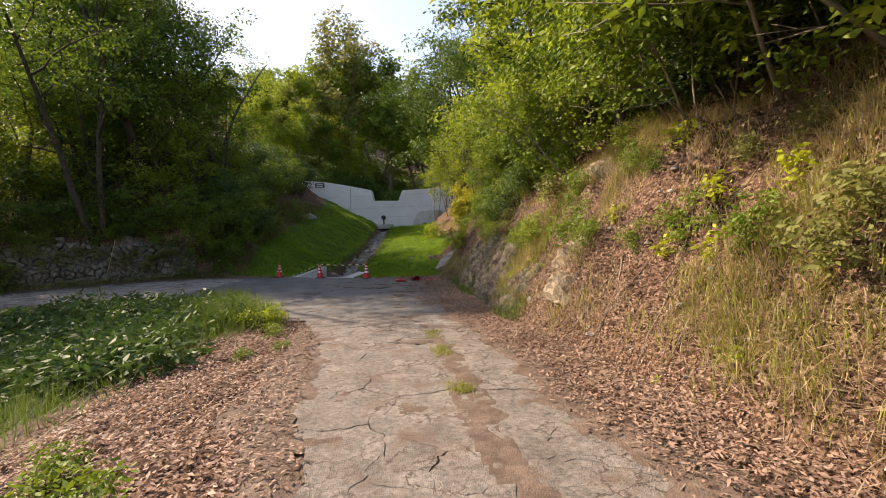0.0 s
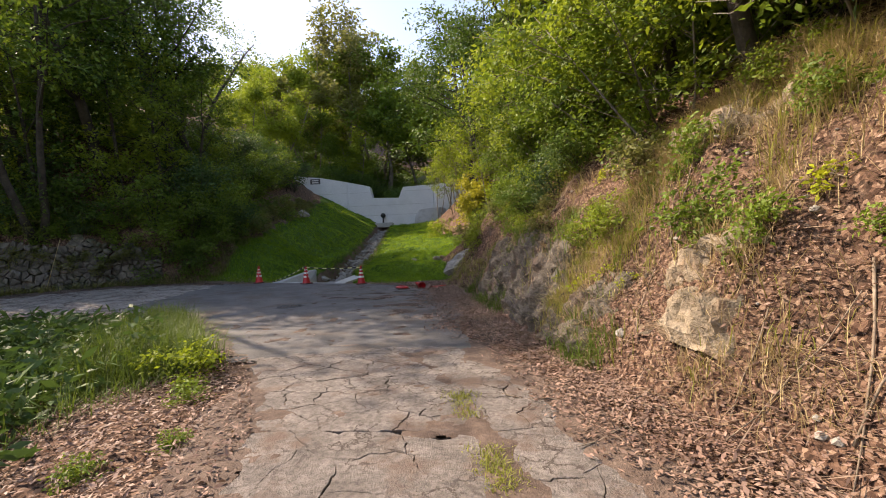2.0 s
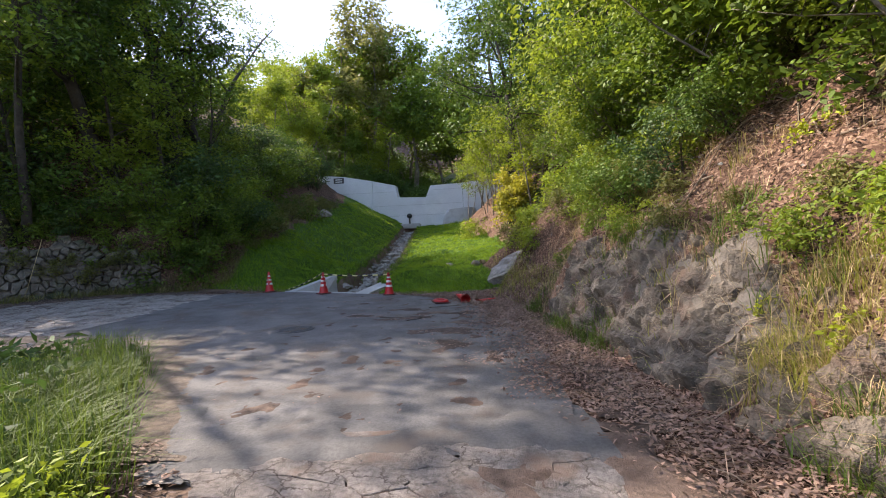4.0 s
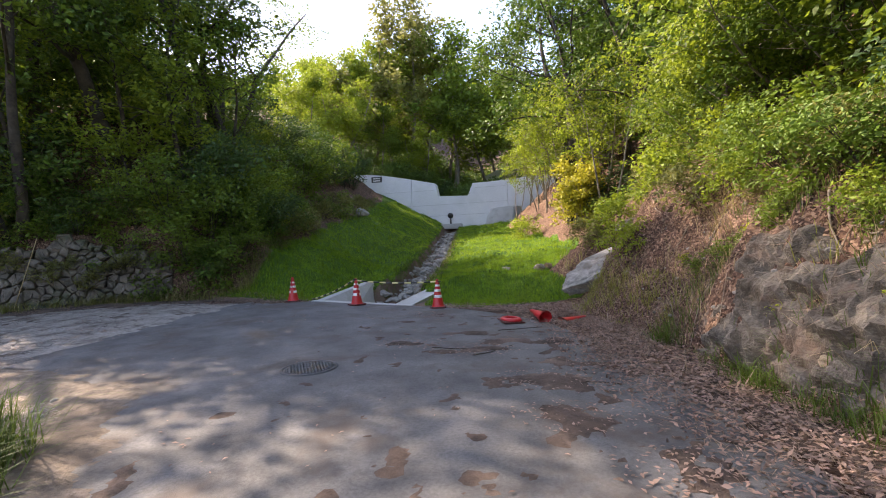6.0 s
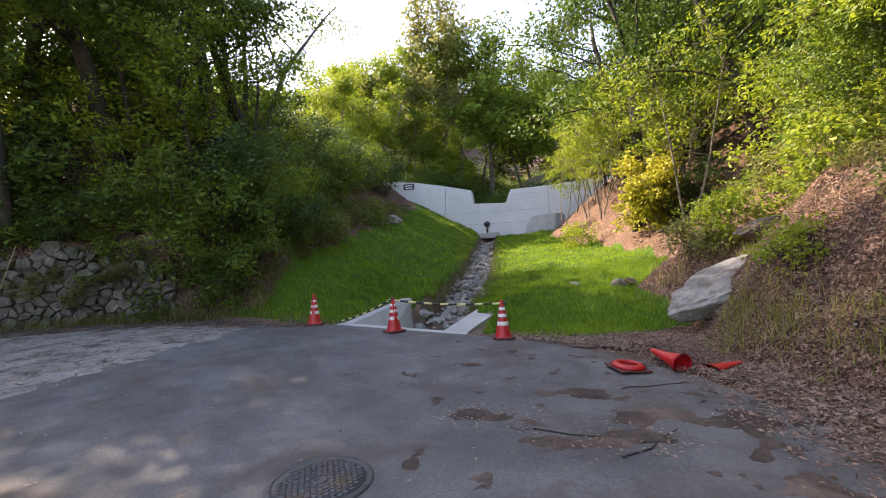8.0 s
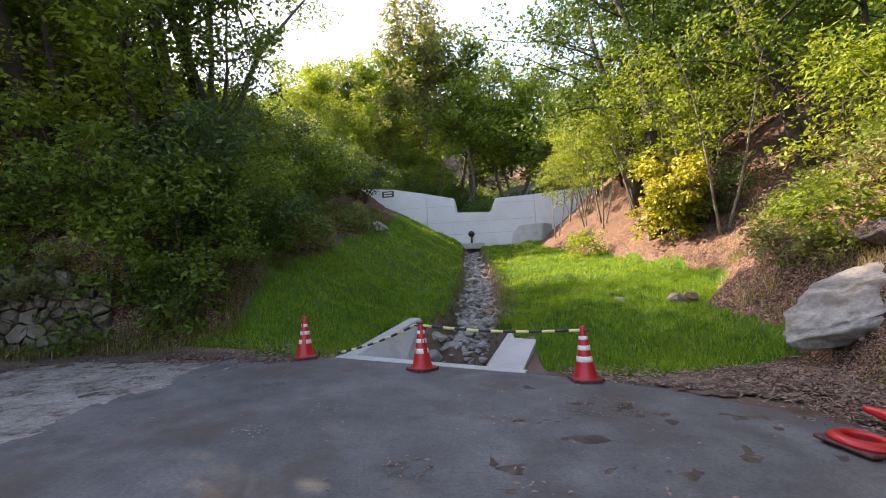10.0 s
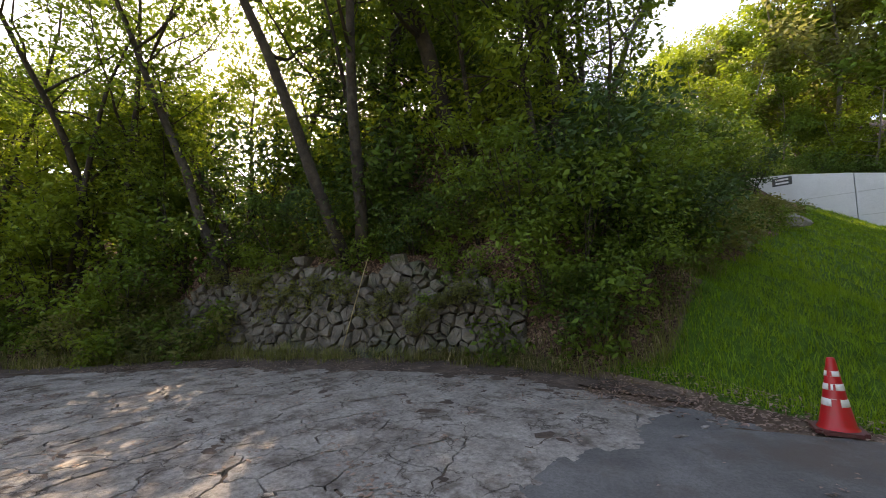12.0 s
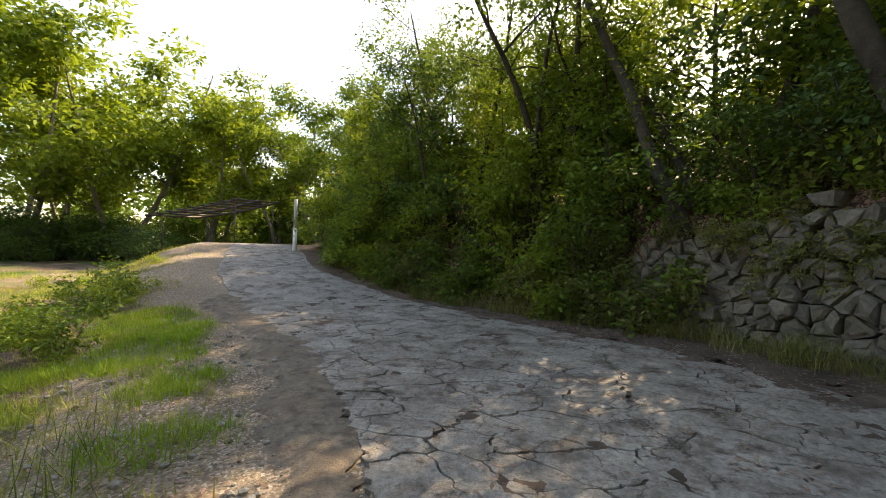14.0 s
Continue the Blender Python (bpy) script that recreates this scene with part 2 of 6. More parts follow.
def unit(v):
    return v / np.maximum(np.linalg.norm(v, axis=-1, keepdims=True), 1e-9)


def leaf_quads(p, rng, length, width, droop=0.3, flat=0.5, out=None):
    """Folded leaves at the points p: they point outwards and droop; flat turns their faces up."""
    n = len(p)
    a = rng.normal(size=(n, 3))
    if out is not None:
        a = unit(a) + 0.8 * out
    a[:, 2] = a[:, 2] * (1 - flat) - droop
    a = unit(a)
    up = rng.normal(size=(n, 3)) * (1 - flat) + np.array([0, 0, 1.0]) * flat
    b = unit(np.cross(a, up))
    c = np.cross(b, a)
    size = rng.uniform(0.65, 1.3, (n, 1))
    l, w = length * size, width * size
    mid = p + a * l * 0.45
    return np.stack([p, mid + b * w / 2 + c * w * 0.2, p + a * l, mid - b * w / 2 + c * w * 0.2], axis=1)


def blade_strips(p, rng, height, width, lean=0.45, bowed=True):
    """Grass blades: narrow tapering strips that lean and bow."""
    n = len(p)
    ang = rng.uniform(0, 2 * np.pi, n)
    d = np.stack([np.cos(ang), np.sin(ang), np.zeros(n)], 1)
    side = np.stack([-d[:, 1], d[:, 0], np.zeros(n)], 1)
    h = (height * rng.uniform(0.5, 1.35, n))[:, None]
    k = (lean * rng.uniform(0.1, 1.6, n))[:, None]
    w = width * rng.uniform(0.7, 1.3, (n, 1))
    up = np.array([0, 0, 1.0])
    mid = p + up * h * 0.6 + d * k * h * 0.35
    tip = p + up * h * (1 - 0.3 * k) + d * k * h
    if not bowed:
        return np.stack([p - side * w / 2, p + side * w / 2, tip + side * w * 0.1, tip - side * w * 0.1], axis=1)
    return np.stack([p - side * w / 2, p + side * w / 2, mid - side * w * 0.4, mid + side * w * 0.4, tip - side * w * 0.06, tip + side * w * 0.06], axis=1)


class Tubes:
    """Tapered tubes gathered into one mesh."""

    def __init__(self, sides=6):
        self.v, self.f, self.sides = [], [], sides

    def line(self, pts, r0, r1, sides=0):
        pts = [Vector(p) for p in pts]
        n, start = sides or self.sides, len(self.v)
        for i, p in enumerate(pts):
            d = (pts[min(i + 1, len(pts) - 1)] - pts[max(i - 1, 0)]).normalized()
            x = d.orthogonal().normalized()
            y = d.cross(x)
            r = r0 + (r1 - r0) * i / (len(pts) - 1)
            for k in range(n):
                a = 2 * math.pi * k / n
                self.v.append(p + (x * math.cos(a) + y * math.sin(a)) * r)
            if i:
                for k in range(n):
                    q = start + (i - 1) * n
                    self.f.append((q + k, q + (k + 1) % n, q + n + (k + 1) % n, q + n + k))
        self.f.append(tuple(start + n * (len(pts) - 1) + k for k in range(n)))
        self.f.append(tuple(start + k for k in reversed(range(n))))

    def mesh(self, name, material):
        return raw_mesh(name, self.v, self.f, material, True)


def wander(rng, start, direction, length, steps, wobble, rise=0.0):
    p, d, pts = Vector(start), Vector(direction).normalized(), [Vector(start)]
    for _ in range(steps):
        d = (d + Vector(rng.normal(size=3)) * wobble + Vector((0, 0, rise))).normalized()
        p = p + d * length / steps
        pts.append(p.copy())
    return pts


def tree_kind(seed, height, spread, trunk_r, bare, clumps, per, leaf_l, leaf_w, clump_r, leaf_material, bark, stems=1, lean=0.05, droop=0.3, detail=2):
    """Meshes (trunk, crown): stems that fork into limbs, with clumps of leaves on the limbs' outer halves."""
    rng = np.random.default_rng(seed)
    tubes, tips = Tubes(6), []
    for s in range(stems):
        a = rng.uniform(0, 2 * math.pi)
        foot = Vector((math.cos(a), math.sin(a), 0)) * (trunk_r * 1.5 if stems > 1 else 0)
        d = Vector((math.cos(a) * (lean + 0.18 * (stems > 1)), math.sin(a) * (lean + 0.18 * (stems > 1)), 1))
        stem = wander(rng, foot - Vector((0, 0, 0.3)), d, height * rng.uniform(0.82, 0.95), 9, 0.07)
        tubes.line(stem if detail > 1 else stem[::3], trunk_r * (1.25 if stems == 1 else 0.8), trunk_r * 0.15, (3, 4, 8)[detail])
        limbs = max(4, int(11 / stems) + 2)
        for i in range(limbs):
            k = bare + (1 - bare) * (i + rng.uniform(0, 0.8)) / limbs
            q = stem[min(9, int(k * 9))].lerp(stem[min(9, int(k * 9) + 1)], (k * 9) % 1)
            b = rng.uniform(0, 2 * math.pi)
            reach = spread * (0.55 + 0.45 * math.sin(math.pi * min(1, 0.25 + 0.75 * (k - bare) / (1 - bare)))) * rng.uniform(0.7, 1.1)
            limb = wander(rng, q, (math.cos(b), math.sin(b), rng.uniform(0.2, 0.9)), reach, 6, 0.16, 0.03)
            tubes.line(limb if detail > 1 else limb[::3], trunk_r * 0.38 * (1.2 - k), 0.012 if detail > 1 else 0.004, (3, 3, 4)[detail])
            tips += [(limb[j], 1.0) for j in (3, 4, 5, 6)]
            for j in (2, 3, 4, 5):
                twig = wander(rng, limb[j], (rng.normal(), rng.normal(), rng.uniform(-0.1, 0.9)), reach * 0.42, 4, 0.2)
                if detail:
                    tubes.line(twig[::2], 0.016 if detail > 1 else 0.007, 0.004, 3)
                tips += [(twig[2], 0.8), (twig[4], 1.0)]
    pick = rng.choice(len(tips), clumps, replace=clumps > len(tips))
    c = np.array([tips[i][0] for i in pick]) + rng.normal(size=(clumps, 3)) * clump_r * 0.35
    size = clump_r * rng.uniform(0.55, 1.25, (clumps, 1, 1))
    d = unit(rng.normal(size=(clumps, per, 3))) * rng.uniform(0.25, 1.0, (clumps, per, 1)) ** 0.6
    p = (c[:, None] + d * size * np.array([1.0, 1.0, 0.62])).reshape(-1, 3)
    quads = leaf_quads(p, rng, leaf_l, leaf_w, droop, 0.45, d.reshape(-1, 3) * 0.7)
    return tubes.mesh("trunk", bark), quad_mesh("crown", quads, leaf_material)


def plant(name, kind, x, y, scale=1.0, turn=0.0, label="", category="tree", group="", tilt=(0, 0), sink=0.05, z=None):
    base = new(name)
    base.matrix_basis = pose(x, y, (height_at(x, y) if z is None else z) - sink, tilt[0], tilt[1]) @ pose(0, 0, 0, 0, 0, turn) @ Matrix.Diagonal((scale, scale, scale, 1))
    for part_name, me in (("trunk" if category == "tree" else "stem", kind[0]), ("crown" if category == "tree" else "foliage", kind[1])):
        o = new(part_name, me)
        o.parent = base
    tagged(base, label, category, group)
    return base


def part(name, me, parent, label="", m=None):
    o = new(name, me)
    o.parent = parent
    if m is not None:
        o.matrix_basis = m
    if label:
        o["label"] = label
    return o


def bm_mesh(name, bm, material, smooth=False):
    me = bpy.data.meshes.new(name)
    bm.to_mesh(me)
    bm.free()
    me.materials.append(material)
    if smooth:
        me.polygons.foreach_set("use_smooth", [True] * len(me.polygons))
    return me


# ---- the plan: heights of the ground ----
BANK_FOOT = [(-90, -28), (-50, -6.5), (-36, -0.5), (-29, 2.2), (-22.9, 7.0), (-20.6, 10.6), (-18.6, 13.7), (-16.4, 16.1), (-14.1, 17.7), (-12.7, 18.9), (-11.2, 19.7), (-9.4, 20.7), (-9.9, 26), (-11, 37), (-12.5, 47), (-16, 60), (-20, 90)]
RIGHT_FOOT = [(-60, 6.0), (-8, 3.0), (2.5, 2.3), (3.3, 2.18), (4.7, 1.95), (6.5, 1.5), (7.6, 1.25), (9.5, 0.95), (12.5, 0.72), (14.5, 0.5), (16.6, 0.25), (18.0, -0.3), (19.2, -0.05), (20.5, 0.15), (21.5, -0.2), (22.4, -0.5), (23.5, 0.2), (25, 1.0), (27, 1.4), (29, 1.0), (32, 0.3), (35, -0.3), (44, -1.6), (60, 0.0), (200, 2.0)]
CHANNEL = [(20, -5.65), (22.3, -5.5), (24.4, -5.15), (29, -5.3), (35, -5.75), (42, -6.3), (51, -6.9)]


def step(a, b, v):
    t = np.clip((v - a) / (b - a), 0, 1)
    return t * t * (3 - 2 * t)


def beyond(x, y, line):
    """Signed distance to a polyline, positive on its left."""
    best, sign = np.full(np.shape(x), 1e9), np.ones(np.shape(x))
    for (ax, ay), (bx, by) in zip(line, line[1:]):
        dx, dy = bx - ax, by - ay
        t = np.clip(((x - ax) * dx + (y - ay) * dy) / (dx * dx + dy * dy), 0, 1)
        d = np.hypot(x - ax - t * dx, y - ay - t * dy)
        s = np.where(dx * (y - ay) - dy * (x - ax) >= 0, 1.0, -1.0)
        sign = np.where(d < best - 1e-6, s, sign)
        best = np.minimum(best, d)
    return best * sign


def along(y, line):
    return np.interp(y, [q[0] for q in line], [q[1] for q in line])


def lane_rise(x, y):
    return 0.135 * np.clip(-0.8 * (x + 18.5) - 0.6 * (y - 8.5), 0, 10)


def paving(x, y):
    """Height of the paved ground."""
    rise = lane_rise(x, y)
    x = np.maximum(x, -20)
    return rise - x * (0.012 + 0.022 * step(13, 19.5, y)) + 0.03 * step(0, 13, y)


def waves(x, y, s):
    return (np.sin(x * 1.7 * s + 1.3 * np.sin(y * 1.1 * s)) + np.sin(y * 2.1 * s + 1.7 * np.sin(x * 1.3 * s + 2)) + 0.6 * np.sin((x + y) * 3.3 * s + 1)) / 2.6


def lattice(x, y, seed):
    """Smooth random field, -1 to 1."""
    i, j = np.floor(x), np.floor(y)
    u, v = x - i, y - j
    u, v = u * u * (3 - 2 * u), v * v * (3 - 2 * v)

    def at(a, b):
        n = np.sin(a * 127.1 + b * 311.7 + seed * 74.7) * 43758.5453
        return n - np.floor(n)

    low = at(i, j) * (1 - u) + at(i + 1, j) * u
    high = at(i, j + 1) * (1 - u) + at(i + 1, j + 1) * u
    return 2 * (low * (1 - v) + high * v) - 1


def fbm(x, y, scale, octaves=4, seed=0):
    out, k = 0.0, 1.0
    for o in range(octaves):
        c, w = math.cos(0.7 * o), math.sin(0.7 * o)
        out = out + k * lattice((x * c - y * w) * scale * 2.03 ** o + 7.3 * o, (x * w + y * c) * scale * 2.03 ** o - 3.1 * o, seed + o)
        k *= 0.55
    return out / 1.5


def z_mix(y):
    return 0.4 * np.sin(y * 2.7)


def heights(x, y):
    x, y = np.asarray(x, dtype=float), np.asarray(y, dtype=float)
    valley = step(20.0, 22.5, y)
    floor_z = 0.1 + np.clip(y - 20, 0, 32) * 0.121 + np.clip(y - 53, 0, 300) * 0.3
    base = paving(x, y) * (1 - valley) + (floor_z + 0.54 * np.clip(-7.1 - x, 0, 9) + 0.07 * np.clip(x + 5.2, 0, 8)) * valley
    s = beyond(x, y, BANK_FOOT)
    near_wall = step(-18.9, -18.1, x) * (1 - step(-12.2, -11.4, x)) * (1 - step(21, 22, y))
    road_part = 1 - step(20, 23, y)
    left = road_part * (near_wall * 1.9 * step(1.1, 1.5, s) + (1 - near_wall) * 1.3 * step(0.3, 2.3, s)) + 0.5 * np.clip(s - 1.5, 0, 5) + (0.05 + 0.22 * step(30, 60, y)) * np.clip(s - 6.5, 0, 60)
    foot = along(y, RIGHT_FOOT)
    d = x - foot
    steep = 1.55 * (1 - step(18.5, 22.5, y)) + 0.72 * step(18.5, 22.5, y) + 1.0 * step(9, 11, y) * (1 - step(14, 16, y)) * (1 - step(0.3, 1.3, d))
    right = steep * np.clip(d, 0, 1.6) + 0.8 * np.clip(d - 1.6, 0, 16) + 0.3 * np.clip(d - 17.6, 0, 120)
    verge = -(0.55 * lane_rise(x, y) + 0.25 + 0.4 * (1 - step(8, 12, y))) * step(1.0, 5.0, beyond(x, y, NEAR_EDGE))
    rough = 0.07 * waves(x, y, 1.1) + 0.05 * waves(x + 5, y - 3, 3.1) + 0.03 * waves(x - 2, y + 7, 7.3)
    crag = step(8.8, 9.8, y) * (1 - step(14.0, 15.5, y)) * step(0.05, 0.3, d) * (1 - step(1.1, 1.7, d))
    rough = rough - crag * 0.11 * np.abs(waves(x * 0.6 + 3, y, 3.3)) + crag * 0.05 * waves(x + z_mix(y), y * 1.4, 6.0)
    off_road = np.clip(np.maximum.reduce([d + 0.1, s - 0.2, (y - 20.6) * 0.6]), 0, 1)
    z = base + left + right + verge + rough * (0.1 + 1.6 * off_road)
    z = z + step(0.1, 0.7, d) * (1 - step(24, 28, y)) * (0.34 * fbm(x, y, 0.85, 5, 3) - 0.16 * np.abs(fbm(x * 1.5, y, 1.9, 3, 9)))
    z = z + 0.09 * fbm(x, y, 1.6, 4, 5) * step(0.3, 1.0, beyond(x, y, NEAR_EDGE)) * (y < 12)
    c = np.abs(x - along(y, CHANNEL))
    z = z - 0.62 * (1 - step(0.46, 0.82, c)) * step(21.5, 22.3, y) * (1 - step(50.5, 51.2, y))
    pit = step(-7.1, -6.95, x) * (1 - step(-4.42, -4.25, x)) * step(19.75, 19.95, y - 0.2 * (-5.7 - x)) * (1 - step(22.5, 22.9, y))
    return z - 0.95 * pit


NEAR_EDGE = [(-0.9, -60), (-0.9, -4), (-0.95, 2.7), (-1.35, 3.8), (-2.0, 6.7), (-3.0, 8.7), (-3.7, 9.4), (-4.3, 10.4), (-5.1, 11.7), (-6.2, 12.95), (-7.4, 13.4), (-8.7, 13.7), (-11.2, 13.9), (-12.5, 13.1), (-13.5, 12.4), (-15.0, 10.9), (-17.7, 7.6), (-20.3, 4.7), (-26, 0.2), (-33, -4.5), (-50, -11)]


def height_at(x, y):
    return float(heights(x, y))


# ---- ground ----
def axis(parts):
    out = []
    for a, b, h in parts:
        out += list(np.arange(a, b - 1e-6, h))
    return np.array(out + [parts[-1][1]])


def build_ground():
    xs = axis([(-700, -200, 100), (-200, -60, 20), (-60, -26, 2.0), (-26, -8, 0.25), (-8, 7, 0.11), (7, 12, 0.5), (12, 60, 4), (60, 200, 20), (200, 700, 100)])
    ys = axis([(-700, -200, 100), (-200, -40, 20), (-40, -4, 1.5), (-4, 24, 0.14), (24, 53, 0.4), (53, 90, 2), (90, 200, 10), (200, 1000, 100)])
    x, y = np.meshgrid(xs, ys)
    z = heights(x, y)
    n, m = len(xs), len(ys)
    v = np.stack([x.ravel(), y.ravel(), z.ravel()], 1)
    i = (np.arange(m - 1)[:, None] * n + np.arange(n - 1)).ravel()
    me = bpy.data.meshes.new("ground")
    k = len(i)
    me.vertices.add(len(v))
    me.vertices.foreach_set("co", v.astype(np.float32).ravel())
    me.loops.add(4 * k)
    me.loops.foreach_set("vertex_index", np.stack([i, i + 1, i + n + 1, i + n], 1).astype(np.int32).ravel())
    me.polygons.add(k)
    me.polygons.foreach_set("loop_start", np.arange(0, 4 * k, 4, dtype=np.int32))
    me.polygons.foreach_set("use_smooth", np.ones(k, dtype=bool))
    me.update(calc_edges=True)
    s, d = beyond(v[:, 0], v[:, 1], BANK_FOOT), v[:, 0] - along(v[:, 1], RIGHT_FOOT)
    X, Y = v[:, 0], v[:, 1]
    lawn = lawn_mask(X, Y)
    out = beyond(X, Y, NEAR_EDGE)
    gravel = (out > -0.1) * (1 - step(1.6, 3.4, out)) * step(4.3, 5.4, -X) * (Y > 4 + X * 0.3)
    gravel = np.maximum(gravel, step(-6, 0, -np.hypot((X + 25) / 1.6, Y + 3.5)))
    field = np.clip((out - 1.2) / 2.5, 0, 1) * (s < 0) * (0.55 + 0.45 * waves(X, Y, 0.5)) * (X < -4.5)
    litter = np.clip(step(-1.6, -0.6, d) + step(-0.2, 0.6, s) + (0.45 + 0.55 * step(0.1, 0.6, out)) * (out > 0) * (1 - step(2.0, 3.2, out)) * (Y < 9.5) * (X > -5), 0, 1)
    litter = np.maximum(litter, Y > 53)
    litter = litter * (1 - 0.4 * step(0.35, 0.6, (waves(X, Y, 0.6) + 1) / 2) * (d > 0.2))
    rock = step(8.8, 9.8, Y + 0.5 * waves(X, Y, 1.2)) * (1 - step(14.0, 15.5, Y)) * step(0.0, 0.15, d) * (1 - step(0.42, 0.9, d + 0.3 * waves(X, Y, 2) + 0.4 * step(12.0, 14.0, Y)))
    col = np.stack([litter * (1 - lawn), np.maximum.reduce([lawn, field * 0.75, 0.85 * step(6, 9, s) * (Y < 53), 0.85 * step(8, 11, d) * (Y < 53)]), gravel, rock], 1)
    me.color_attributes.new("cover", "FLOAT_COLOR", "POINT").data.foreach_set("color", col.astype(np.float32).ravel())
    me.materials.append(SOIL)
    return tagged(new("ground", me), "uneven clay ground under leaf litter, lawn and gravel", "ground", kind="structure")


def lawn_mask(x, y):
    s, d = beyond(x, y, BANK_FOOT), x - along(y, RIGHT_FOOT)
    edge = 0.25 * waves(x, y, 0.9)
    front = np.interp(x, [-9.5, -7.2, -4.2, -2.5, 0], [20.4, 20.25, 19.5, 19.3, 20.6])
    c = np.abs(x - along(y, CHANNEL))
    basin = (x > -7.25) & (x < -3.9) & (y < 21.6) | (x > -6.8) & (x < -4.3) & (y < 22.8)
    return (s < 0.3 + edge) * (d < 0.1 + edge) * (y > front) * (y < 52) * (c > 0.78) * ~basin * 1.0


def strip(name, left, right, lift, material, label, category, cells=14, edge=0.0, sides=0.06):
    """A sheet of paving between two edges, with a rim that goes down into the ground."""
    rows = []
    rng = np.random.default_rng(len(left))
    n = 60
    u0 = np.linspace(0, 1, len(left))
    for u in np.linspace(0, 1, n):
        a = np.array([np.interp(u, u0, [p[i] for p in left]) for i in (0, 1)])
        b = np.array([np.interp(u, u0, [p[i] for p in right]) for i in (0, 1)])
        w = unit(b - a)
        a, b = a + w * rng.normal() * edge, b + w * rng.normal() * edge
        rows.append([a + (b - a) * k / cells for k in range(cells + 1)])
    v, f, w = [], [], cells + 3
    for r in rows:
        for k, p in enumerate([r[0], *r, r[-1]]):
            v.append((p[0], p[1], float(paving(p[0], p[1])) + (lift if 0 < k < cells + 2 else lift - sides)))
    for i in range(n - 1):
        for k in range(w - 1):
            f.append((i * w + k, i * w + k + 1, (i + 1) * w + k + 1, (i + 1) * w + k))
    me = raw_mesh(name, v, f, material)
    bm = bmesh.new()
    bm.from_mesh(me)
    bmesh.ops.recalc_face_normals(bm, faces=bm.faces)
    bm.to_mesh(me)
    bm.free()
    if sum(p.normal.z * p.area for p in me.polygons) < 0:
        me.flip_normals()
    return tagged(new(name, me), label, category, kind="structure")


ground = build_ground()
asphalt = strip("road_asphalt", [(-3.6, 9.0), (-4.3, 10.4), (-5.1, 11.7), (-6.2, 12.95), (-7.4, 13.4), (-8.75, 13.7), (-8.75, 15.5), (-8.7, 17.3), (-8.45, 19.2), (-7.25, 20.05)], [(-0.25, 9.1), (0.0, 11.0), (0.0, 12.6), (-0.2, 14), (-0.5, 15.5), (-0.9, 16.6), (-1.5, 17.6), (-2.4, 18.4), (-3.2, 18.9), (-4.2, 19.2)], 0.03, ASPHALT, "dark grey patched asphalt of the road junction", "road", 24, 0.03)
far_road = strip("road_far", [(-17.0, 8.4), (-20.3, 4.7), (-26, 0.2), (-31, -2.5), (-36, -4)], [(-20.0, 10.9), (-22.4, 6.7), (-28, 2.1), (-33, 0.2), (-37, -0.8)], 0.025, CONCRETE_APRON, "worn pale concrete road bending away", "road", 8, 0.04)


# ---- cracked concrete ----
def cells_of(width, length, size, rng, keep=None):
    """Irregular plates that fill a rectangle: each a polygon round its seed."""
    seeds = []
    for i in range(int(width / size) + 1):
        for j in range(int(length / size) + 1):
            q = ((i + rng.uniform(0.05, 0.95)) * size, (j + rng.uniform(0.05, 0.95)) * size)
            if q[0] < width and q[1] < length and rng.uniform() > 0.3:
                seeds.append(q)
    out = []
    for sx, sy in seeds:
        poly = [(0, 0), (width, 0), (width, length), (0, length)]
        for ox, oy in seeds:
            if (ox, oy) == (sx, sy) or math.hypot(ox - sx, oy - sy) > size * 4:
                continue
            mx, my, nx, ny = (sx + ox) / 2, (sy + oy) / 2, ox - sx, oy - sy
            res = []
            for (ax, ay), (bx, by) in zip(poly, poly[1:] + poly[:1]):
                da, db = (ax - mx) * nx + (ay - my) * ny, (bx - mx) * nx + (by - my) * ny
                if da <= 0:
                    res.append((ax, ay))
                if da * db < 0:
                    k = da / (da - db)
                    res.append((ax + (bx - ax) * k, ay + (by - ay) * k))
            poly = res
            if len(poly) < 3:
                break
        if len(poly) > 2:
            out.append(poly)
    return out


def jagged(poly, pitch, amount):
    """Edges broken into short runs that wander; the same for both neighbours of a crack."""
    out = []
    for (ax, ay), (bx, by) in zip(poly, poly[1:] + poly[:1]):
        n = max(1, int(math.hypot(bx - ax, by - ay) / pitch))
        for i in range(n):
            x, y = ax + (bx - ax) * i / n, ay + (by - ay) * i / n
            q = noise.noise_vector(Vector((x * 2.3, y * 2.3, 1.7))) + 0.55 * noise.noise_vector(Vector((x * 8, y * 8, 4.1))) + 0.3 * noise.noise_vector(Vector((x * 21, y * 21, 8.3)))
            out.append((x + q.x * amount, y + q.y * amount))
    return out


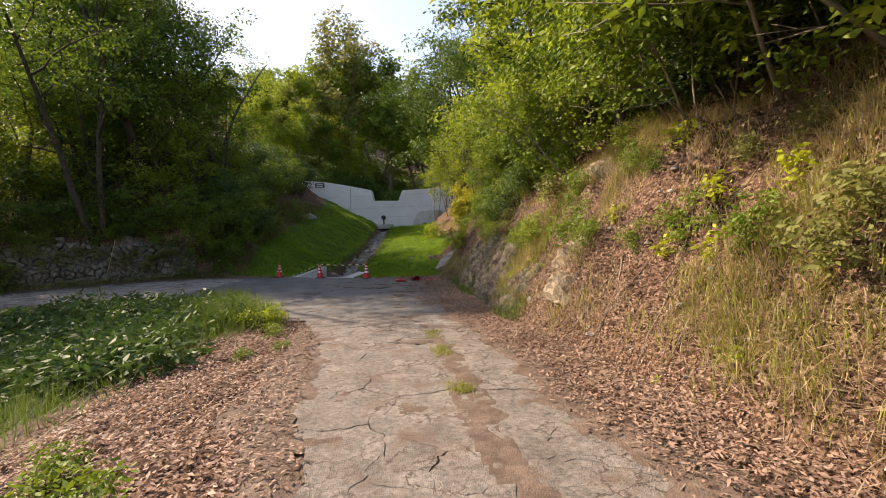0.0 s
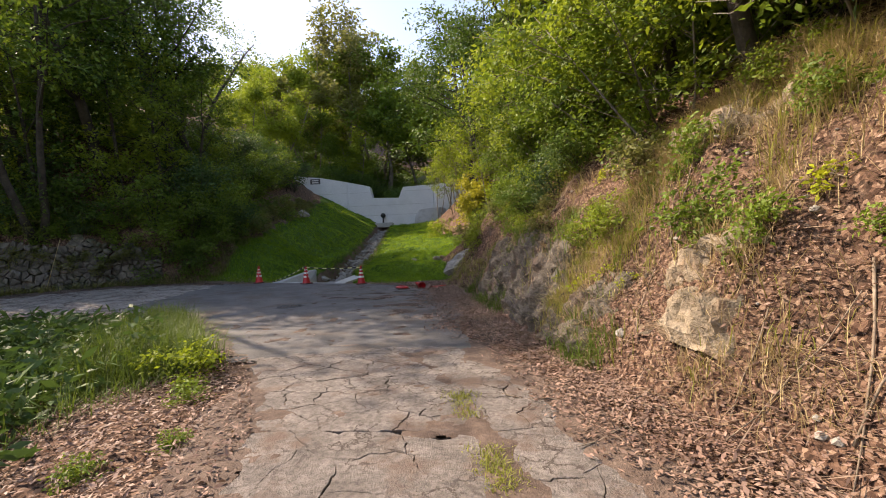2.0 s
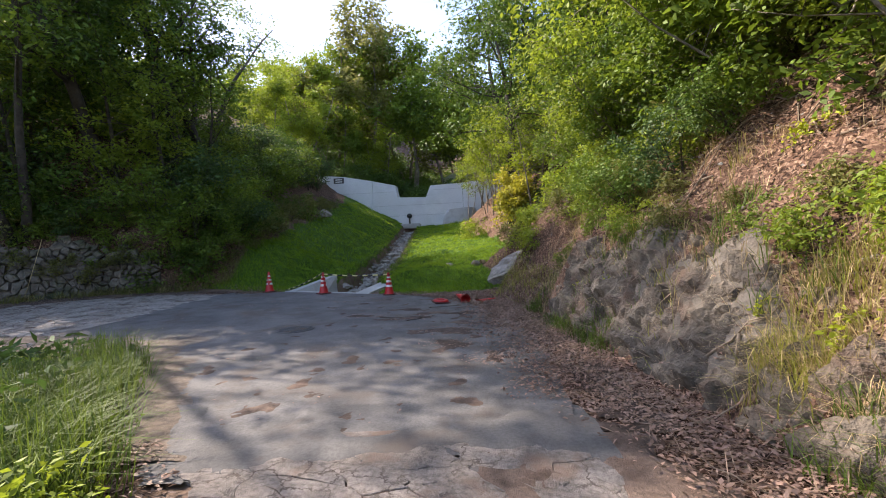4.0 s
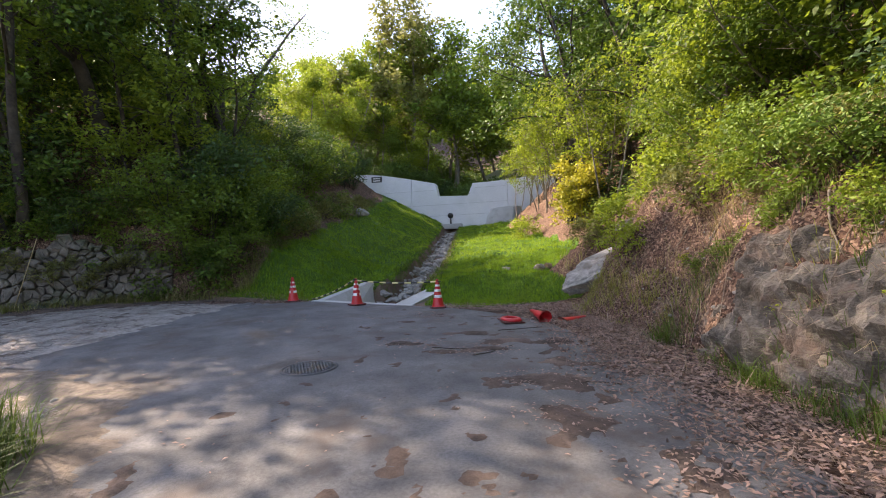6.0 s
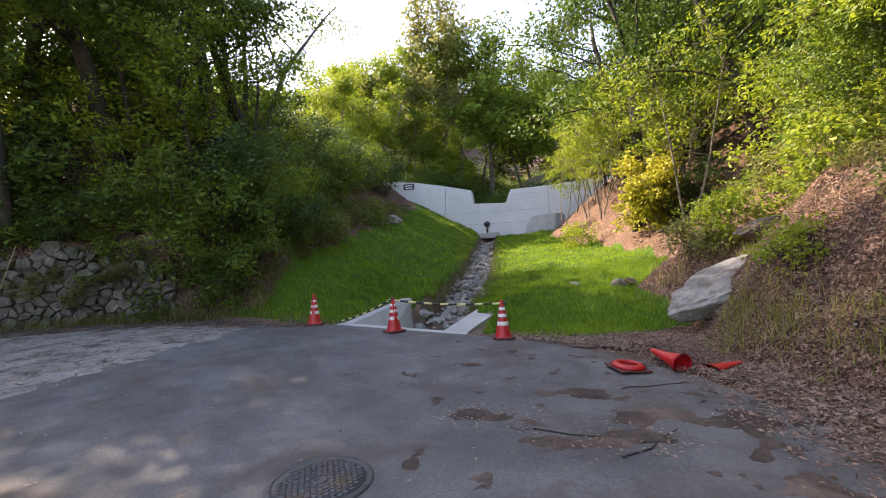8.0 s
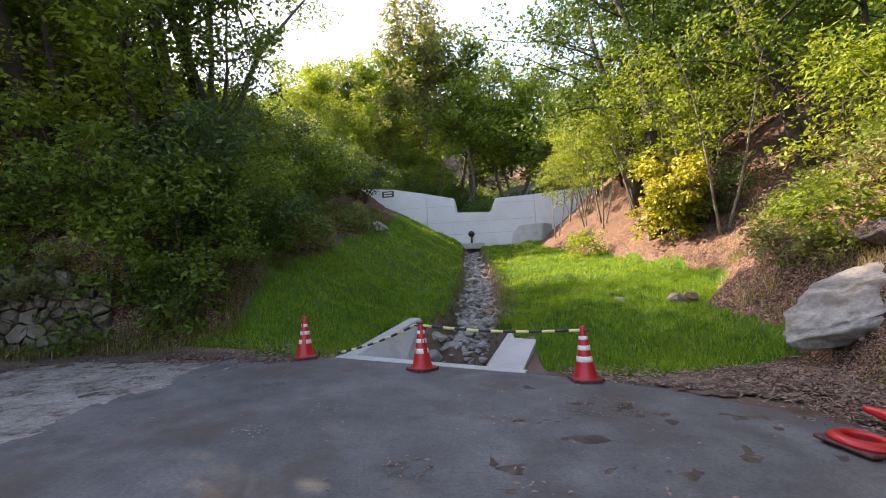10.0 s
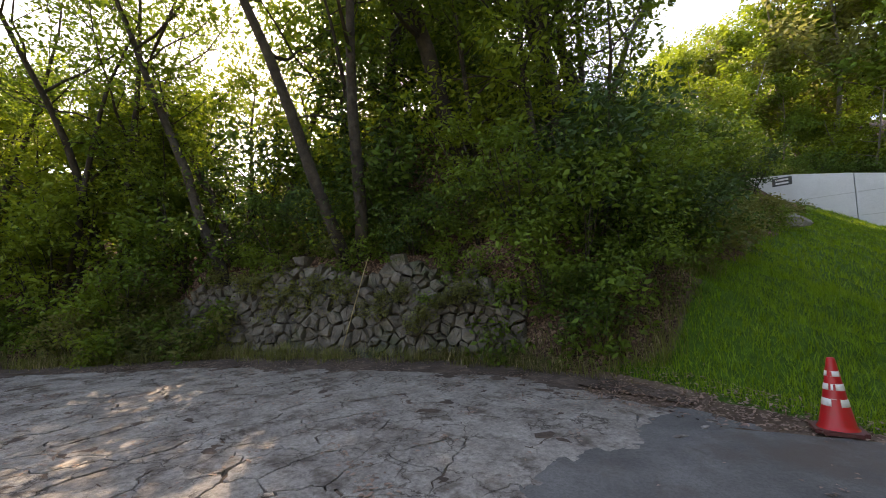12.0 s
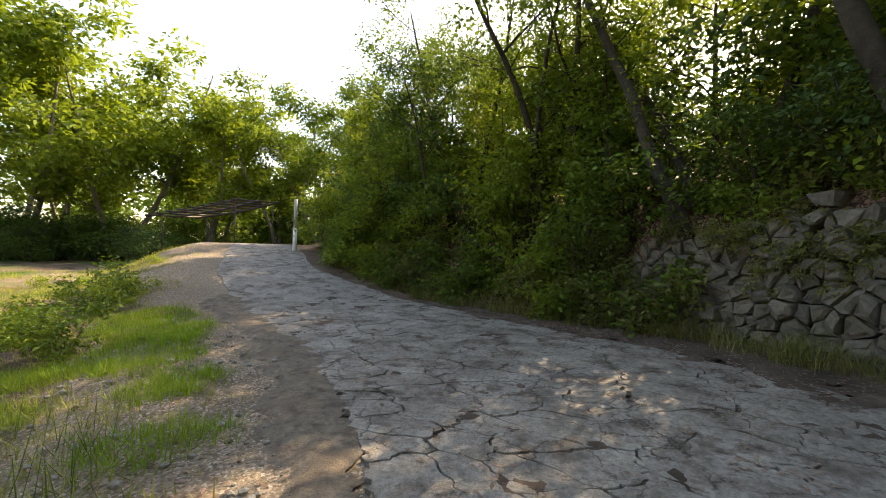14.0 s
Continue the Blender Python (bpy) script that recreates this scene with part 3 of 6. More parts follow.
def slabs(parent, left, right, size, material, gap, seed, thick=0.05):
    rng = np.random.default_rng(seed)
    left, right = np.array(left), np.array(right)
    mid = (left + right) / 2
    run = np.concatenate([[0], np.cumsum(np.hypot(*np.diff(mid, axis=0).T))])
    width = float(np.mean(np.hypot(*(left - right).T)))

    def where(u, v):
        a = [np.interp(v, run, left[:, i]) for i in (0, 1)]
        b = [np.interp(v, run, right[:, i]) for i in (0, 1)]
        k = u / width
        return a[0] + (b[0] - a[0]) * k, a[1] + (b[1] - a[1]) * k

    for poly in cells_of(width, float(run[-1]), size, rng):
        pts = [where(*p) for p in jagged(poly, 0.045, 0.12)]
        cx, cy = np.mean(pts, axis=0)
        lift = 0.035 + rng.uniform(-0.003, 0.003)
        tx, ty = rng.normal(size=2) * 0.003
        g = gap * rng.uniform(0.5, 1.4)
        rings = []
        for inset, dz in ((0.0, -thick), (0.0, -0.004), (0.004, 0.0)):
            ring = []
            for x, y in pts:
                r = math.hypot(x - cx, y - cy)
                wide = 0.25 + 2.2 * max(0.0, noise.noise(Vector((x * 3.1, y * 3.1, 2.2))) + 0.25)
                k = max(0.2, 1 - (g * wide + inset) / max(r, 0.05))
                px, py = cx + (x - cx) * k, cy + (y - cy) * k
                ring.append((px - cx, py - cy, float(paving(px, py)) + lift + dz + (px - cx) * tx + (py - cy) * ty))
            rings.append(ring)
        n = len(pts)
        v = [p for r in rings for p in r]
        f = [(k * n + i, k * n + (i + 1) % n, (k + 1) * n + (i + 1) % n, (k + 1) * n + i) for k in (0, 1) for i in range(n)]
        v.append((0, 0, float(paving(cx, cy)) + lift))
        f += [(2 * n + i, 2 * n + (i + 1) % n, 3 * n) for i in range(n)]
        me = raw_mesh("concrete_plate", v, f, material)
        if sum(p.normal.z * p.area for p in me.polygons) < 0:
            me.flip_normals()
        part("concrete_plate", me, parent, m=Matrix.Translation((cx, cy, 0)))


track = tagged(new("road_track"), "cracked weathered concrete track with dirt in its joints", "road", kind="structure")
apron = tagged(new("road_apron"), "cracked pale concrete apron broken into many plates", "road", kind="structure")


# ---- dam at the head of the valley ----
def prism(profile, y_of, back, material, name):
    """An upright slab with the outline profile (x, z); y_of gives the front's depth by height, back its thickness."""
    n = len(profile)
    v = [(x, y_of(z), z) for x, z in profile] + [(x, y_of(9.0) + back, z) for x, z in profile]
    f = [tuple(range(n)), tuple(reversed(range(n, 2 * n)))] + [(i, i + n, (i + 1) % n + n, (i + 1) % n) for i in range(n)]
    me = raw_mesh(name, v, f, material)
    bm = bmesh.new()
    bm.from_mesh(me)
    bmesh.ops.recalc_face_normals(bm, faces=bm.faces)
    return bm_mesh(name, bm, material)


def face_y(z):
    return 51.6 + 0.12 * (z - 4)


def build_dam():
    dam = tagged(new("check_dam"), "pale concrete check dam with a trapezoid spillway notch", "dam")
    blocks = [
        ("dam_wing", [(-26, 1.0), (-11.04, 1.0), (-11.04, 9.22), (-14.1, 9.85), (-26, 11.2)]),
        ("dam_body", [(-11.0, 1.0), (-1.2, 1.0), (-1.2, 8.5), (-4.65, 8.38), (-5.2, 7.12), (-8.27, 7.25), (-8.5, 8.6), (-11.0, 9.2)]),
        ("dam_wing", [(-1.16, 1.0), (12, 1.0), (12, 9.3), (1.3, 8.72), (-1.16, 8.5)]),
    ]
    for name, prof in blocks:
        part(name, prism(prof, face_y, 1.6, DAM_CONCRETE, name), dam)
    bm = bmesh.new()
    for z in (5.2, 6.35, 7.9):
        for x0, x1 in ((-24, -11.1), (-10.9, -8.7), (-4.4, -1.3)) if z > 7 else ((-24, -11.1), (-10.9, -1.3)):
            bmesh.ops.create_cube(bm, size=1, matrix=Matrix.Translation(((x0 + x1) / 2, face_y(z) - 0.004, z)) @ Matrix.Diagonal((x1 - x0, 0.02, 0.025, 1)))
    part("form_line", bm_mesh("form_line", bm, CONCRETE_NEW), dam, "faint horizontal lift joints")
    plaque = new("name_plate")
    plaque.parent = dam
    plaque.matrix_basis = Matrix.Translation((-14.75, face_y(9.55) - 0.03, 9.45))
    bm = bmesh.new()
    bmesh.ops.create_cube(bm, size=1, matrix=Matrix.Diagonal((1.15, 0.06, 0.6, 1)))
    bmesh.ops.bevel(bm, geom=bm.edges[:], offset=0.015, segments=1, affect="EDGES")
    part("plate", bm_mesh("plate", bm, IRON), plaque)
    for k in range(2):
        bm = bmesh.new()
        bmesh.ops.create_cube(bm, size=1, matrix=Matrix.Diagonal((0.75, 0.02, 0.11, 1)))
        part("lettering_bar", bm_mesh("lettering_bar", bm, WHITE_PAINT), plaque, m=Matrix.Translation((0, -0.035, 0.12 - 0.24 * k)))
    bm = bmesh.new()
    bmesh.ops.create_cube(bm, size=1, matrix=Matrix.Translation((-6.9, 51.0, 4.0)) @ Matrix.Diagonal((2.2, 1.2, 0.5, 1)))
    bmesh.ops.bevel(bm, geom=bm.edges[:], offset=0.05, segments=2, affect="EDGES")
    part("apron_slab", bm_mesh("apron_slab", bm, CONCRETE_NEW), dam, "low concrete apron at the foot")


def build_abutment():
    bm = bmesh.new()
    pts = [(-3.5, 50.2, 3.6), (-1.0, 50.4, 3.6), (0.2, 51.6, 3.6), (-3.3, 51.6, 3.6), (-3.3, 50.7, 4.9), (-2.6, 50.9, 5.6), (-0.6, 51.0, 5.75), (0.2, 51.6, 5.7), (-2.9, 51.6, 5.6)]
    bmesh.ops.convex_hull(bm, input=[bm.verts.new(p) for p in pts])
    bmesh.ops.bevel(bm, geom=bm.edges[:], offset=0.06, segments=2, affect="EDGES")
    tagged(new("abutment_block", bm_mesh("abutment_block", bm, CONCRETE_NEW)), "sunlit white concrete block against the dam", "block")
    prof = [(-4.9, 7.0), (2.5, 7.0), (2.5, 14.2), (-2.2, 13.6), (-4.2, 12.7)]
    me = prism(prof, lambda z: 74.0, 1.5, DAM_CONCRETE, "upper_dam")
    tagged(new("upper_dam", me), "grey wing of a second dam farther up", "dam")


def build_pipe():
    o = tagged(new("drain_pipe"), "black drain outlet with a round flap on a short grey pipe", "pipe")
    t = Tubes(14)
    t.line([(0, 0, 0), (0, 0, 0.62)], 0.1, 0.09)
    part("stand", t.mesh("stand", IRON), o)
    t = Tubes(20)
    t.line([(0, -0.12, 0.85), (0, 0.0, 0.85), (0, 0.14, 0.85)], 0.27, 0.27)
    part("flap", t.mesh("flap", BLACK), o, "round black flap")
    t = Tubes(14)
    t.line([(0, 0.1, 0.85), (0, 0.9, 0.85)], 0.13, 0.13)
    part("pipe_stub", t.mesh("pipe_stub", IRON), o)
    o.matrix_basis = Matrix.Translation((-6.9, 50.7, 4.22))


# ---- concrete basin where the ditch ends ----
def build_basin():
    o = tagged(new("catch_basin"), "pale concrete catch basin open towards the stony ditch", "basin")
    zf = 0.28

    def slab(name, corners, lo, label=""):
        """Block on four plan corners (x, y, top)."""
        v = [(x, y, z) for x, y, z in corners] + [(x + dx, y + dy, lo) for (x, y, z), (dx, dy) in zip(corners, [(0, 0)] * 4)]
        bm = bmesh.new()
        bmesh.ops.convex_hull(bm, input=[bm.verts.new(p) for p in v])
        bmesh.ops.bevel(bm, geom=[e for e in bm.edges if e.calc_length() > 0.1], offset=0.012, segments=1, affect="EDGES")
        part(name, bm_mesh(name, bm, CONCRETE_NEW), o, label)

    slab("front_wall", [(-7.25, 20.06, zf + 0.04), (-4.2, 19.22, 0.2), (-4.14, 19.44, 0.2), (-7.18, 20.28, zf + 0.04)], -0.9)
    slab("rim", [(-7.18, 20.29, zf + 0.03), (-6.93, 20.22, zf + 0.03), (-6.35, 23.0, 0.62), (-6.62, 23.05, 0.62)], -0.9)
    # sloping cheeks
    v = [(-6.92, 20.23, zf + 0.02), (-6.34, 23.0, 0.6), (-6.42, 20.1, -0.62), (-6.1, 22.9, -0.5), (-7.0, 20.23, -0.8), (-6.6, 23.0, -0.8)]
    bm = bmesh.new()
    bmesh.ops.convex_hull(bm, input=[bm.verts.new(p) for p in v])
    part("cheek", bm_mesh("cheek", bm, CONCRETE_NEW), o)
    v = [(-4.72, 19.62, 0.2), (-4.2, 19.47, 0.2), (-3.75, 22.0, 0.34), (-4.35, 22.3, 0.34), (-5.1, 19.73, -0.62), (-4.95, 22.5, -0.5), (-3.75, 22.0, -0.8), (-4.2, 19.47, -0.8)]
    bm = bmesh.new()
    bmesh.ops.convex_hull(bm, input=[bm.verts.new(p) for p in v])
    part("cheek", bm_mesh("cheek", bm, CONCRETE_NEW), o)
    bm = bmesh.new()
    bmesh.ops.create_cube(bm, size=1, matrix=Matrix.Translation((-5.7, 21.2, -0.72)) @ Matrix.Diagonal((2.2, 3.2, 0.2, 1)))
    part("basin_floor", bm_mesh("basin_floor", bm, CONCRETE_NEW), o)


# ---- stones ----
def stone_mesh(rng, r, material, name="stone", flat=0.7, rough=0.25, sub=1):
    bm = bmesh.new()
    bmesh.ops.create_icosphere(bm, subdivisions=sub, radius=r)
    off = Vector(rng.uniform(0, 50, 3))
    for q in bm.verts:
        n = noise.noise(q.co / r * 1.1 + off) + 0.5 * noise.noise(q.co / r * 2.7 + off)
        q.co *= 1 + rough * n * 1.6
        q.co.z *= flat
    return bm_mesh(name, bm, material, sub > 2)


def boulder(x, y, z, size, turn, material, label, seed, tilt=(0, 0)):
    rng = np.random.default_rng(seed)
    bm = bmesh.new()
    bmesh.ops.create_icosphere(bm, subdivisions=5, radius=1)
    off = Vector(rng.uniform(0, 50, 3))
    planes = [(Vector(unit(rng.normal(size=3))), rng.uniform(0.5, 0.82)) for _ in range(20)]
    for q in bm.verts:
        for n, d in planes:
            k = q.co.dot(n) - d
            if k > 0:
                q.co -= n * k * 0.93
        q.co *= 1.08 + 0.1 * noise.noise(q.co * 2.2 + off) - 0.16 * abs(noise.noise(q.co * 3.5 + off)) - 0.07 * abs(noise.noise(q.co * 9 + off)) + 0.03 * noise.noise(q.co * 19 + off)
        q.co = Vector((q.co.x * size[0], q.co.y * size[1], q.co.z * size[2]))
    o = new("boulder", bm_mesh("boulder", bm, material, True))
    o.matrix_basis = pose(x, y, z, tilt[0], tilt[1], turn)
    return tagged(o, label, "boulder")


def build_ditch_stones():
    rng = np.random.default_rng(5)
    kinds = [stone_mesh(rng, 0.1, RUBBLE, "stone", 0.62) for _ in range(10)]
    ditch = tagged(new("ditch_stones"), "broken grey stones lining the bed of the narrow ditch", "stones", kind="stuff")
    for i in range(290):
        y = 20.4 + 30 * (i / 290) ** 1.5
        w = 0.62 if y > 22.5 else 0.5
        x = float(along(y, CHANNEL)) + rng.uniform(-w, w)
        k = rng.uniform(0.8, 2.2) * (1 + 0.014 * (y - 20))
        z = (-0.6 if y < 22.7 else height_at(x, y)) + 0.02
        m = pose(x, y, z, rng.uniform(-30, 30), rng.uniform(-30, 30), rng.uniform(0, 360)) @ Matrix.Diagonal((k, k, k, 1))
        part("stone", kinds[i % 10], ditch, m=m)


def build_ditch_gravel():
    """Smaller stones packed between the large ones of the ditch's bed."""
    r = np.random.default_rng(61)
    shape = stone_mesh(r, 1.0, RUBBLE, "bed_stone", 0.6)
    kind = np.array([q.co for q in shape.vertices])
    faces = np.array([tuple(q.vertices) for q in shape.polygons])
    n = 1500
    y = 20.5 + 30 * r.uniform(0, 1, n) ** 1.5
    x = along(y, CHANNEL) + r.uniform(-0.6, 0.6, n)
    size = r.uniform(0.04, 0.1, n) * (1 + 0.02 * (y - 20))
    z = np.where(y < 22.7, -0.6, heights(x, y)) + 0.2 * size
    a = r.uniform(0, 6.28, n)
    c, w = np.cos(a)[:, None], np.sin(a)[:, None]
    stretch = r.uniform(0.7, 1.4, (n, 3))
    q = kind[None] * stretch[:, None] * size[:, None, None]
    v = np.stack([q[..., 0] * c - q[..., 1] * w + x[:, None], q[..., 0] * w + q[..., 1] * c + y[:, None], q[..., 2] + z[:, None]], -1).reshape(-1, 3)
    f = (faces[None] + (np.arange(n) * len(kind))[:, None, None]).reshape(-1, 3)
    tagged(new("ditch_gravel", raw_mesh("ditch_gravel", v.tolist(), f.tolist(), RUBBLE)), "small pale stones packed in the bed of the ditch", "stones", kind="stuff")


def build_stone_wall():
    """Dry-stone wall: fitted stones on a leaning face along the bank."""
    o = tagged(new("stone_wall"), "old dry-stone retaining wall of grey fieldstones, mossy", "wall", kind="structure")
    foot = np.array([(-11.8, 20.35), (-13.2, 19.45), (-14.6, 18.2), (-17.4, 16.35), (-18.1, 15.75)])
    run = np.concatenate([[0], np.cumsum(np.hypot(*np.diff(foot, axis=0).T))])
    rng = np.random.default_rng(11)
    for poly in cells_of(float(run[-1]), 2.2, 0.186, rng):
        cu, cz = np.mean(poly, axis=0)
        top = 2.15 - 0.4 * abs(math.sin(cu * 1.3)) - 0.6 * step(6.0, 7.8, cu) - 0.5 * (1 - step(0.2, 1.2, cu))
        if cz > top:
            continue
        a = np.array([np.interp(cu, run, foot[:, i]) for i in (0, 1)])
        b = np.array([np.interp(cu + 0.05, run, foot[:, i]) for i in (0, 1)])
        t = unit(b - a)
        n = np.array([t[1], -t[0]])
        if n @ np.array([0.5, -1]) < 0:
            n = -n
        bulge = rng.uniform(0.02, 0.15)
        rings = []
        for k, out in ((0.96, -0.35), (0.97, -0.03), (0.86, bulge * 0.75), (0.5, bulge)):
            rings.append([((u - cu) * k, out - 0.28 * (z - cz) * k, (z - cz) * k) for u, z in poly])
        m = len(poly)
        v = [p for r in rings for p in r]
        f = [(k * m + i, k * m + (i + 1) % m, (k + 1) * m + (i + 1) % m, (k + 1) * m + i) for k in range(3) for i in range(m)] + [tuple(3 * m + i for i in range(m))]
        tilt = rng.normal(size=2) * 0.25
        v = [(p[0] + rng.normal() * 0.012, p[1] + rng.normal() * 0.018, p[2] + rng.normal() * 0.012) for p in v]
        v = [Vector((a[0] + t[0] * p[0] + n[0] * (p[1] - 0.28 * cz + tilt[0] * p[0]), a[1] + t[1] * p[0] + n[1] * (p[1] - 0.28 * cz + tilt[1] * p[2]), 0.36 + cz + p[2])) for p in v]
        c = sum(v, Vector()) / len(v)
        bm = bmesh.new()
        bm.from_mesh(raw_mesh("stone", [q - c for q in v], f, WALL_STONE))
        bmesh.ops.recalc_face_normals(bm, faces=bm.faces)
        part("stone", bm_mesh("stone", bm, WALL_STONE), o, m=Matrix.Translation(c))


# ---- traffic cones and bars ----
def lathe(profile, sides, material, name):
    v, f = [], []
    for r, z in profile:
        v += [(r * math.cos(2 * math.pi * k / sides), r * math.sin(2 * math.pi * k / sides), z) for k in range(sides)]
    for i in range(len(profile) - 1):
        for k in range(sides):
            f.append((i * sides + k, i * sides + (k + 1) % sides, (i + 1) * sides + (k + 1) % sides, (i + 1) * sides + k))
    return raw_mesh(name, v, f, material, True)


def cone_radius(z):
    return 0.135 + (0.032 - 0.135) * (z - 0.04) / 0.64


def cone_meshes():
    body = lathe([(0.135 + 0.03, 0.03), (0.15, 0.05), (0.137, 0.075), (cone_radius(0.3), 0.3), (cone_radius(0.66), 0.66), (0.03, 0.68), (0.02, 0.682), (0.02, 0.64), (cone_radius(0.3) - 0.006, 0.3), (0.14, 0.03)], 28, CONE_RED, "body")
    bands = []
    for z0, z1 in ((0.24, 0.31), (0.385, 0.445), (0.51, 0.56)):
        bands.append(lathe([(cone_radius(z0) - 0.001, z0), (cone_radius(z0) + 0.003, z0 + 0.003), (cone_radius(z1) + 0.003, z1 - 0.003), (cone_radius(z1) - 0.001, z1)], 28, WHITE_BAND, "band"))
    bm = bmesh.new()
    bmesh.ops.create_cube(bm, size=1, matrix=Matrix.Translation((0, 0, 0.018)) @ Matrix.Diagonal((0.38, 0.38, 0.036, 1)))
    bmesh.ops.bevel(bm, geom=[e for e in bm.edges if abs(e.verts[0].co.z - e.verts[1].co.z) > 0.01], offset=0.05, segments=3, affect="EDGES")
    return body, bands, bm_mesh("base", bm, CONE_BASE)


def worn(me, seed):
    """A band with pieces peeled off."""
    r = np.random.default_rng(seed)
    bm = bmesh.new()
    bm.from_mesh(me)
    gone = [f for f in bm.faces if math.sin(3 * math.atan2(f.calc_center_median().y, f.calc_center_median().x) + seed) + r.normal() * 0.5 > 0.75]
    bmesh.ops.delete(bm, geom=gone, context="FACES")
    return bm_mesh("band", bm, WHITE_BAND)


CONE = cone_meshes()
WORN_BANDS = [worn(me, i) for i, me in enumerate(CONE[1])]


def traffic_cone(m, label, bands=True, scale=1.0):
    o = tagged(new("traffic_cone"), label, "traffic cone", "cones at the ditch")
    o.matrix_basis = m
    part("body", CONE[0], o)
    if bands:
        part("base", CONE[2], o, "dark rubber foot")
        for b in (WORN_BANDS if "worn" in label or "peeling" in label else CONE[1]):
            part("band", b, o, "white reflective band")
    return o


def cone_bar(a, b, label):
    o = tagged(new("cone_bar"), label, "bar")
    a, b = Vector(a), Vector(b)
    d = b - a
    n = 13
    for i in range(n):
        t = Tubes(12)
        sag = [Vector((0, 0, -0.05 * math.sin(math.pi * k))) for k in (i / n, (i + 1) / n)]
        t.line([a + d * (i / n) + sag[0], a + d * ((i + 1) / n) + sag[1]], 0.019, 0.019)
        part("stripe", t.mesh("stripe", BLACK if i % 2 else YELLOW), o)
    for e, s in ((a, -1), (b, 1)):
        me = lathe([(0.05, -0.012), (0.056, -0.008), (0.056, 0.008), (0.05, 0.012), (0.04, 0.008), (0.04, -0.008), (0.05, -0.012)], 20, BLACK, "ring")
        part("ring", me, o, "black end ring", Matrix.Translation(e + d.normalized() * 0.045 * s) @ pose(0, 0, 0.0))
    return o


def build_cones():
    spots = [(-7.72, 19.97, 20, "red traffic cone with worn white bands"), (-5.63, 19.3, 50, "red traffic cone with peeling white bands, holding a bar"), (-3.45, 18.9, 10, "red traffic cone with three white bands, holding a bar")]
    for x, y, turn, label in spots:
        traffic_cone(pose(x, y, float(paving(x, y)) + 0.032, 0, 0, turn), label)
    zt = 0.66
    a = (-5.63, 19.3, float(paving(-5.63, 19.3)) + zt)
    b = (-3.45, 18.9, float(paving(-3.45, 18.9)) + zt)
    cone_bar(a, b, "yellow and black striped bar slung between two cones")
    cone_bar((-5.68, 19.32, a[2] + 0.02), (-7.2, 20.25, 0.36), "striped bar fallen with one end on the basin rim")
    o = traffic_cone(pose(-1.1, 17.0, 0.17, 82, 0, 204) @ Matrix.Diagonal((0.85, 0.85, 0.85, 1)), "red traffic cone lying on its side in dead leaves", False)
    o = traffic_cone(pose(-0.8, 17.1, 0.1, 86, 0, 118) @ Matrix.Diagonal((1.0, 0.34, 0.8, 1)), "crushed red traffic cone lying flat among leaves", False)
    r = tagged(new("broken_cone_ring"), "loose red ring foot of a broken cone", "traffic cone")
    me = lathe([(0.13, 0.0), (0.2, 0.0), (0.21, 0.02), (0.17, 0.05), (0.13, 0.055), (0.115, 0.03), (0.13, 0.0)], 30, CONE_RED, "ring")
    part("ring", me, r)
    bm = bmesh.new()
    bmesh.ops.create_cube(bm, size=1, matrix=Matrix.Translation((0, 0, -0.012)) @ Matrix.Diagonal((0.42, 0.42, 0.03, 1)))
    bmesh.ops.bevel(bm, geom=bm.edges[:], offset=0.01, segments=1, affect="EDGES")
    part("base", bm_mesh("base", bm, CONE_BASE), r)
    r.matrix_basis = pose(-1.75, 17.0, float(paving(-1.75, 17.0)) + 0.075, 3, 4, 20)


def build_manhole():
    o = tagged(new("manhole_cover"), "round cast-iron manhole cover with a studded pattern", "manhole cover")
    o.matrix_basis = Matrix.Translation((-4.35, 13.9, float(paving(-4.35, 13.9)) + 0.03))
    part("rim", lathe([(0.315, -0.01), (0.315, 0.008), (0.36, 0.008), (0.365, -0.01)], 48, IRON, "rim"), o)
    part("lid", lathe([(0.31, -0.01), (0.308, 0.003), (0.0, 0.003)], 48, IRON, "lid"), o)
    bm = bmesh.new()
    bmesh.ops.create_cube(bm, size=1, matrix=Matrix.Diagonal((0.03, 0.03, 0.011, 1)))
    bmesh.ops.bevel(bm, geom=bm.edges[:], offset=0.003, segments=1, affect="EDGES")
    stud = bm_mesh("stud", bm, IRON)
    for i in range(-7, 8):
        for j in range(-7, 8):
            x, y = (i + 0.5 * (j % 2)) * 0.044, j * 0.04
            if 0.06 < math.hypot(x, y) < 0.285:
                part("stud", stud, o, m=Matrix.Translation((x, y, 0.006)))
    part("emblem", lathe([(0.052, 0.003), (0.05, 0.012), (0.035, 0.012), (0.033, 0.008), (0.0, 0.01)], 24, IRON, "emblem"), o)


build_dam()
build_abutment()
build_pipe()
build_basin()
build_ditch_stones()
build_ditch_gravel()
build_stone_wall()
build_cones()
build_manhole()

